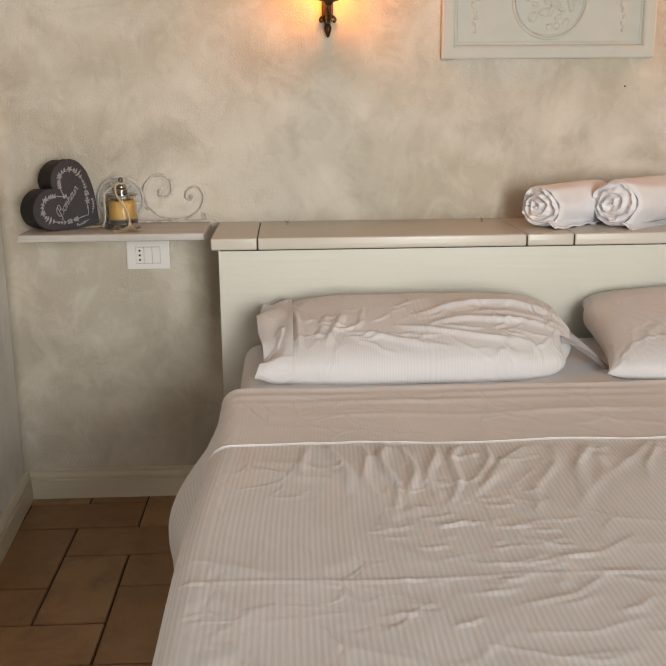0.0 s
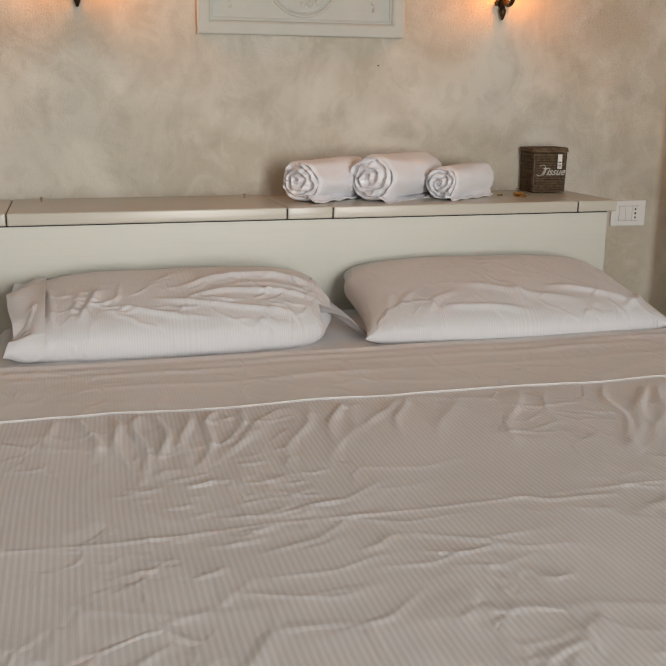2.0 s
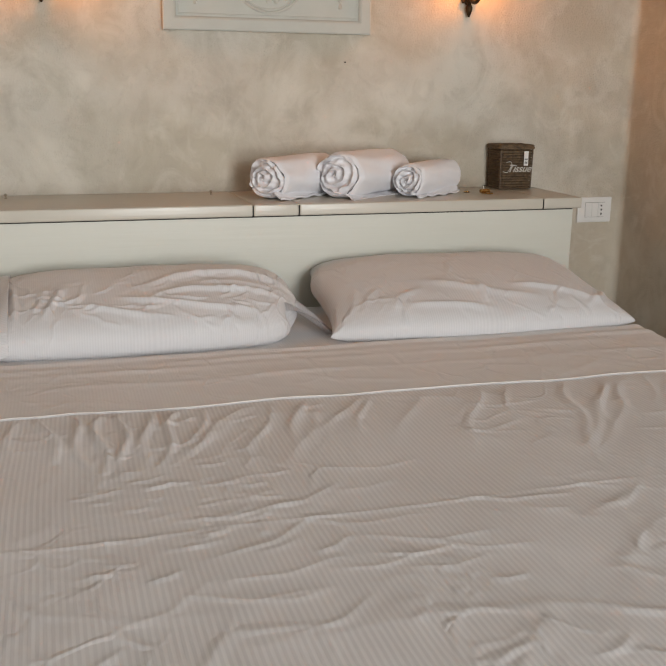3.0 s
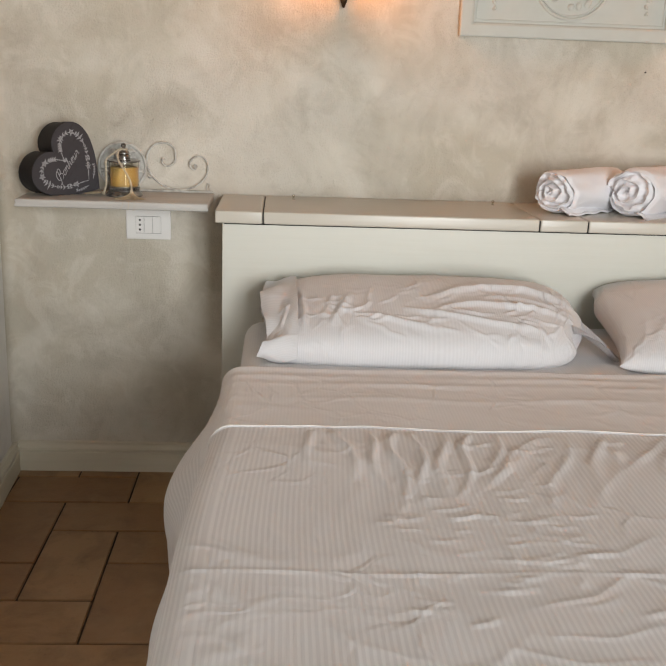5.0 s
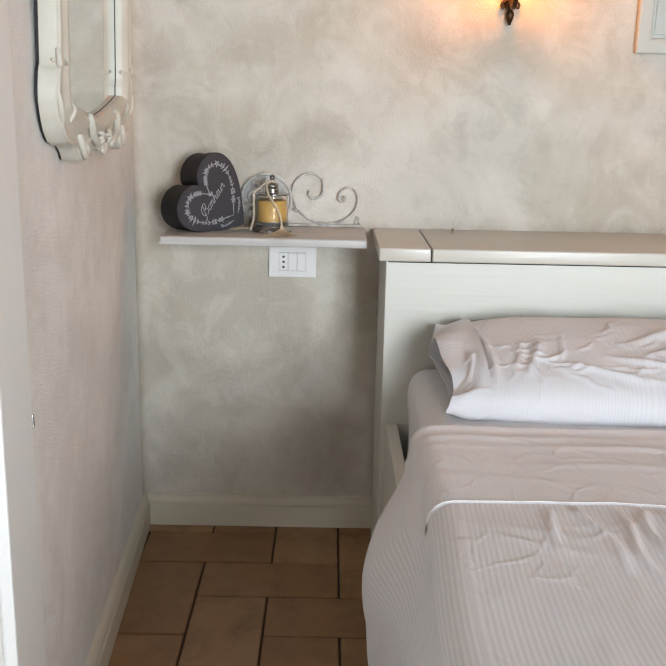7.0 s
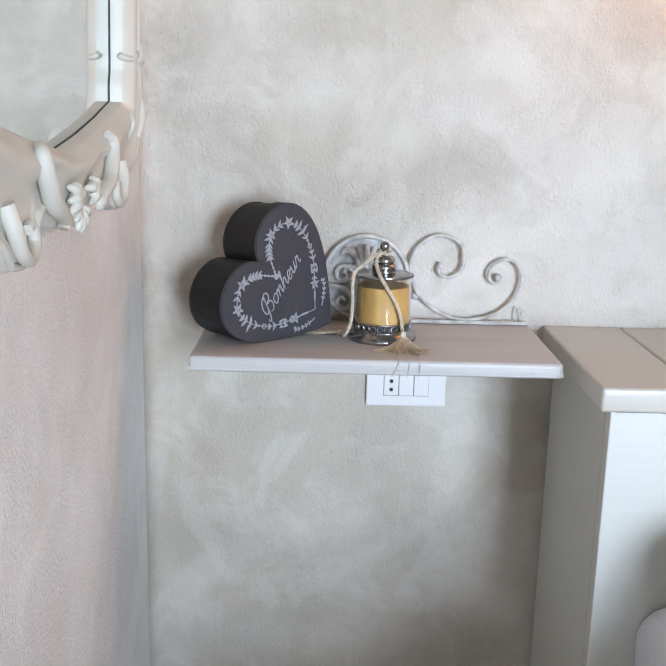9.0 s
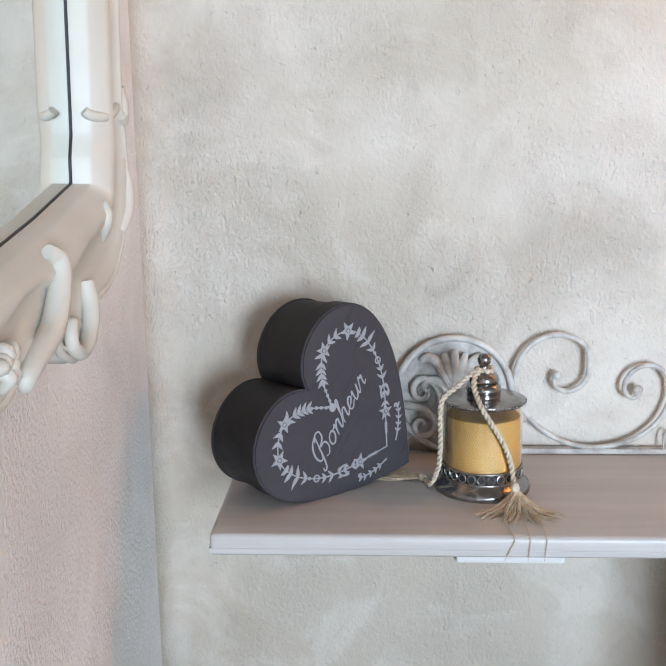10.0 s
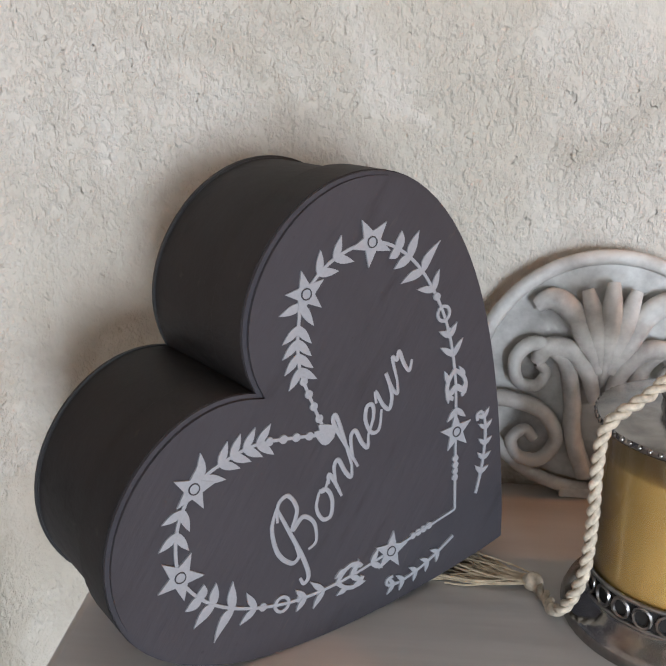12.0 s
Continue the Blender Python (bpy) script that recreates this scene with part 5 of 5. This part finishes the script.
outer, inner = full(1), full(2)
N = len(outer)
bm = bmesh.new()
loops = []
for k, depth in ((0.0, 0.001), (0.0, 0.024), (0.04, 0.030), (0.12, 0.032), (0.16, 0.029), (0.60, 0.029), (0.66, 0.033), (0.76, 0.035), (0.84, 0.032), (0.97, 0.024), (1.0, 0.021), (1.0, 0.0085)):
    loops.append([bm.verts.new((MC + o[0] + (i[0] - o[0]) * k, depth, o[1] + (i[1] - o[1]) * k)) for o, i in zip(outer, inner)])
for a, b in zip(loops, loops[1:]):
    for i in range(N):
        j = (i + 1) % N
        bm.faces.new((a[i], a[j], b[j], b[i]))
bmesh.ops.recalc_face_normals(bm, faces=bm.faces)
frame_part = part("frame", bm, M_FRAME, mirror, "cream painted moulded frame", smooth=True)
# black sheet gives the shadow between the hanging frame and the wall
part("gap_shadow_backing", prism([(MC + x * 0.996, z + 0.001) for x, z in outer], -0.003, 0.0008), M_BLACK, mirror, "black sheet standing for the shaded gap behind the frame", m=Matrix(((1, 0, 0, 0), (0, 0, 1, 0), (0, 1, 0, 0), (0, 0, 0, 1))))
part("mirror_glass", boxed(MC - 0.284, MC + 0.284, 0.0015, 0.0085, 1.074, 1.83), M_MIRROR, mirror, "silvered mirror glass")
# thin black rod in place of the shade where glass meets frame
part("glass_gap_shade", tube(bmesh.new(), [(MC + x, 0.0088, z) for x, z in inner], 0.0009, 6, True), M_BLACK, frame_part, "black line drawn as the shaded gap round the glass")
for sx in (1, -1):
    bm = bmesh.new()
    x = MC + sx * 0.306
    tube(bm, [(x + sx * 0.033 * math.cos(q), 0.031 - 0.012 * abs(math.cos(q)) ** 4, 1.170 + 0.004 * math.sin(q * 2)) for q in [i * math.pi / 10 for i in range(11)]], 0.0036, 8)
    part("collar", bm, M_FRAME, frame_part, "moulded collar across the stile", smooth=True)
    part("ear_bracket", tube(bmesh.new(), smooth_path([(MC + sx * 0.338, 0.029, 1.188), (MC + sx * 0.343, 0.031, 1.175), (MC + sx * 0.340, 0.031, 1.164), (MC + sx * 0.333, 0.031, 1.168)], 6), 0.0045, 10), M_FRAME, frame_part, smooth=True)
    part("ear_bracket", tube(bmesh.new(), smooth_path([(MC + sx * 0.347, 0.029, 1.128), (MC + sx * 0.347, 0.032, 1.112), (MC + sx * 0.338, 0.032, 1.094), (MC + sx * 0.326, 0.030, 1.082)], 6), lambda t: 0.0030 + 0.0022 * math.sin(math.pi * t), 10), M_FRAME, frame_part, smooth=True)
    # carved foliage along the lower edge: a long leafy scroll, curled feet and small leaves
    part("apron_scroll", tube(bmesh.new(), smooth_path([(MC + sx * 0.128, 0.031, 1.092), (MC + sx * 0.136, 0.035, 1.086), (MC + sx * 0.130, 0.036, 1.070), (MC + sx * 0.112, 0.036, 1.052), (MC + sx * 0.088, 0.035, 1.044), (MC + sx * 0.070, 0.034, 1.036), (MC + sx * 0.072, 0.033, 1.030)], 7), lambda t: 0.0030 + 0.0042 * math.sin(math.pi * min(1, 0.1 + 0.8 * t)), 10), M_FRAME, frame_part, "carved leafy scroll", smooth=True)
    part("apron_foot", tube(bmesh.new(), smooth_path([(MC + sx * 0.212, 0.030, 1.062), (MC + sx * 0.208, 0.034, 1.046), (MC + sx * 0.196, 0.035, 1.030), (MC + sx * 0.176, 0.035, 1.024), (MC + sx * 0.160, 0.034, 1.032), (MC + sx * 0.164, 0.033, 1.044), (MC + sx * 0.174, 0.033, 1.042)], 7), lambda t: 0.0062 - 0.0026 * t, 10), M_FRAME, frame_part, "curled carved foot", smooth=True)
    part("leaf_carving", tube(bmesh.new(), smooth_path([(MC + sx * 0.270, 0.029, 1.082), (MC + sx * 0.262, 0.034, 1.098), (MC + sx * 0.266, 0.032, 1.110)], 5), lambda t: 0.0014 + 0.0032 * math.sin(math.pi * t), 8), M_FRAME, frame_part, smooth=True)
    for k in range(7):
        a = radians(-70 + 38 * k)
        reach = 0.6 + 0.55 * ((k * 3) % 5) / 4
        px, pz = 0.034 + 0.018 * reach * math.cos(a), 1.046 + 0.016 * reach * math.sin(a)
        lf = tube(bmesh.new(), smooth_path([(MC + sx * 0.034, 0.031, 1.048), (MC + sx * (0.034 + px) / 2, 0.037, (1.048 + pz) / 2 + 0.002), (MC + sx * px, 0.032, pz)], 5), lambda t: 0.0012 + 0.0030 * math.sin(math.pi * min(1, 0.1 + 0.85 * t)), 8)
        part("leaf_carving", lf, M_FRAME, frame_part, smooth=True)
part("edge_bead", tube(bmesh.new(), [(MC + x * 0.985, 0.0300, z + (0.0035 if z < 1.1 else 0)) for x, z in outer], 0.0028, 8, True), M_FRAME, frame_part, "raised bead round the frame", smooth=True)
for k in range(5):
    a = math.pi * (0.15 + 0.7 * k / 4) + math.pi
    part("shell_lobe", blob(bmesh.new(), (MC + 0.020 * math.cos(a), 0.032, 1.040 + 0.014 * math.sin(a)), (0.0042, 0.0045, 0.0085), k, 0.2, Matrix.Rotation(-(a - 1.5 * math.pi), 4, "Y")), M_FRAME, frame_part, smooth=True)

# ---- relief plaque ----
PX0, PX1, PZ0, PZ1 = 0.437, 1.018, 1.243, 1.545
plaque = thing("relief_plaque", Matrix.Translation(((PX0 + PX1) / 2, WALL_Y, (PZ0 + PZ1) / 2)), "chalky white rectangular relief plaque with a round medallion", "plaque")
pw, ph = (PX1 - PX0) / 2, (PZ1 - PZ0) / 2
part("back_panel", boxed(-pw, pw, -0.012, 0.0, -ph, ph, bevel=0.002), M_PLAQUE, plaque)
bm = bmesh.new()
prof = [(0.0, -0.0121), (0.0, -0.019), (0.004, -0.021), (0.028, -0.021), (0.033, -0.018), (0.036, -0.0121)]
lo = []
for inset, y in prof:
    lo.append([bm.verts.new((sx * (pw - inset), y, sz * (ph - inset))) for sx, sz in ((-1, -1), (1, -1), (1, 1), (-1, 1))])
for a, b in zip(lo, lo[1:]):
    for i in range(4):
        bm.faces.new((a[i], a[(i + 1) % 4], b[(i + 1) % 4], b[i]))
bmesh.ops.recalc_face_normals(bm, faces=bm.faces)
part("border", bm, M_PLAQUE, plaque)
part("inner_bead", tube(bmesh.new(), [(-pw + 0.042, -0.0125, -ph + 0.042), (pw - 0.042, -0.0125, -ph + 0.042), (pw - 0.042, -0.0125, ph - 0.042), (-pw + 0.042, -0.0125, ph - 0.042)], 0.0022, 6, True), M_PLAQUE, plaque)
for r, w in ((0.100, 0.0042), (0.092, 0.0022)):
    part("medallion_ring", tube(bmesh.new(), [(r * math.cos(i * math.pi / 40), -0.013, r * math.sin(i * math.pi / 40)) for i in range(80)], w, 8, True), M_PLAQUE, plaque, smooth=True)
rng = random.Random(5)
for k in range(26):
    a, r = rng.random() * 6.28, 0.075 * math.sqrt(rng.random())
    part("relief_lump", blob(bmesh.new(), (r * math.cos(a), -0.012, r * math.sin(a)), (0.008 + 0.010 * rng.random(), 0.005, 0.006 + 0.006 * rng.random()), k, 0.4, Matrix.Rotation(rng.random() * 3, 4, "Y"), (9, 6)), M_PLAQUE, plaque, smooth=True)
for sx in (1, -1):
    for k in range(10):
        part("garland_leaf", blob(bmesh.new(), (sx * 0.202 + 0.010 * math.sin(k * 2.1) * (1 - k / 12), -0.0125, 0.07 - 0.0165 * k), (0.011 - 0.0005 * k, 0.004, 0.009 - 0.0005 * k), k, 0.5, Matrix.Rotation(k * 0.9, 4, "Y"), (9, 6)), M_PLAQUE, plaque, smooth=True)


# ---- wall sconces ----
def sconce(x):
    t = thing("wall_sconce", Matrix.Translation((x, WALL_Y, 1.30)), "dark bronze wall sconce with a glowing amber glass shade", "lamp", "wall sconces")
    part("back_plate", prism([(0.022 * math.cos(q) * (1 - 0.3 * math.cos(q) ** 2), 0.085 + 0.052 * math.sin(q)) for q in [i * math.pi / 16 for i in range(32)]], 0.0, 0.009, bevel=0.003), M_BRONZE, t, "cast bronze back plate", smooth=True, m=Matrix(((1, 0, 0, 0), (0, 0, -1, 0), (0, 1, 0, 0), (0, 0, 0, 1))))
    part("finial", lathe([(0, 0), (0.003, 0.001), (0.0085, 0.016), (0.0105, 0.026), (0.0075, 0.033), (0.0058, 0.037), (0.0095, 0.042), (0.0105, 0.048), (0.0065, 0.054), (0.006, 0.075), (0, 0.076)], 20, centre=(0, -0.014, 0)), M_BRONZE, t, "acorn-shaped finial", smooth=True)
    for s in (1, -1):
        part("leaf_scroll", tube(bmesh.new(), smooth_path([(s * 0.004, -0.012, 0.060), (s * 0.016, -0.012, 0.052), (s * 0.021, -0.012, 0.046), (s * 0.018, -0.012, 0.040), (s * 0.013, -0.012, 0.044)], 6), lambda q: 0.0045 - 0.002 * q, 8), M_BRONZE, t, smooth=True)
    part("arm", tube(bmesh.new(), smooth_path([(0, -0.006, 0.075), (0, -0.022, 0.055), (0, -0.045, 0.040), (0, -0.070, 0.042), (0, -0.082, 0.060), (0, -0.082, 0.080)], 8), lambda q: 0.0075 - 0.0015 * q, 10), M_BRONZE, t, "curved arm", smooth=True)
    part("cup", lathe([(0, 0.074), (0.008, 0.076), (0.012, 0.084), (0.026, 0.088), (0.028, 0.091), (0.022, 0.094), (0, 0.094)], 28, centre=(0, -0.082, 0)), M_BRONZE, t, "turned cup", smooth=True)
    shade = part("shade", lathe([(0.020, 0.095), (0.024, 0.10), (0.036, 0.125), (0.046, 0.16), (0.044, 0.19), (0.050, 0.215), (0.048, 0.215), (0.042, 0.19), (0.044, 0.16), (0.034, 0.125), (0.020, 0.097)], 32, centre=(0, -0.082, 0)), M_AMBER, t, "glowing amber glass shade", smooth=True)
    shade.visible_shadow = False
    lamp("sconce_bulb", "POINT", Matrix.Translation((x, WALL_Y - 0.082, 1.30 + 0.135)), 4.3, (1.0, 0.30, 0.022), radius=0.02)


sconce(0.131)
sconce(1.318)

# nail in the wall
tagged(part("nail", lathe([(0, 0), (0.0022, 0), (0.0024, 0.003), (0, 0.004)], 10), M_BLACK, m=Matrix.Translation((0.949, WALL_Y + 0.001, 1.168)) @ Matrix.Rotation(math.pi / 2, 4, "X")), "small dark nail in the plaster wall", "nail")

# ---- floor: herringbone terracotta ----
floor = part("floor", boxed(-1.0, EAST + 0.05, SOUTH - 0.05, WALL_Y + 0.05, -0.06, -0.004), M_GROUT)
tagged(floor, "herringbone floor of brown terracotta tiles with dark joints", "floor", "", "structure")
TW, FX, FY, GAP = 0.166, -0.414, 2.262, 0.005


def tile_mesh(w, d):
    return mesh_of(boxed(-w / 2, w / 2, -d / 2, d / 2, -0.010, 0.0, bevel=0.0022, segments=1), "tile", M_TILE)


shared = {}
rng = random.Random(11)
for j in range(-5, 32):
    for i in range(-6, 16):
        if (i - j) % 4 == 0:
            x0, x1, y1, y0 = FX + i * TW, FX + (i + 2) * TW, FY - j * TW, FY - (j + 1) * TW
        elif (j - i - 1) % 4 == 0:
            x0, x1, y1, y0 = FX + i * TW, FX + (i + 1) * TW, FY - j * TW, FY - (j + 2) * TW
        else:
            continue
        y1, y0, x1 = min(y1, WALL_Y), max(y0, SOUTH), min(x1, EAST)
        edge = WEST + SLANT * (WALL_Y - (y0 + y1) / 2) - 0.02
        x0 = max(x0, edge)
        if x1 - x0 < 0.02 or y1 - y0 < 0.02:
            continue
        w, d = round(x1 - x0 - GAP, 4), round(y1 - y0 - GAP, 4)
        if (w, d) not in shared:
            shared[w, d] = tile_mesh(w, d)
        t = new("tile", shared[w, d])
        t.parent = floor
        t.matrix_local = pose((x0 + x1) / 2, (y0 + y1) / 2, rng.uniform(-0.0006, 0.0008), rng.uniform(-0.15, 0.15), rng.uniform(-0.15, 0.15), 0)
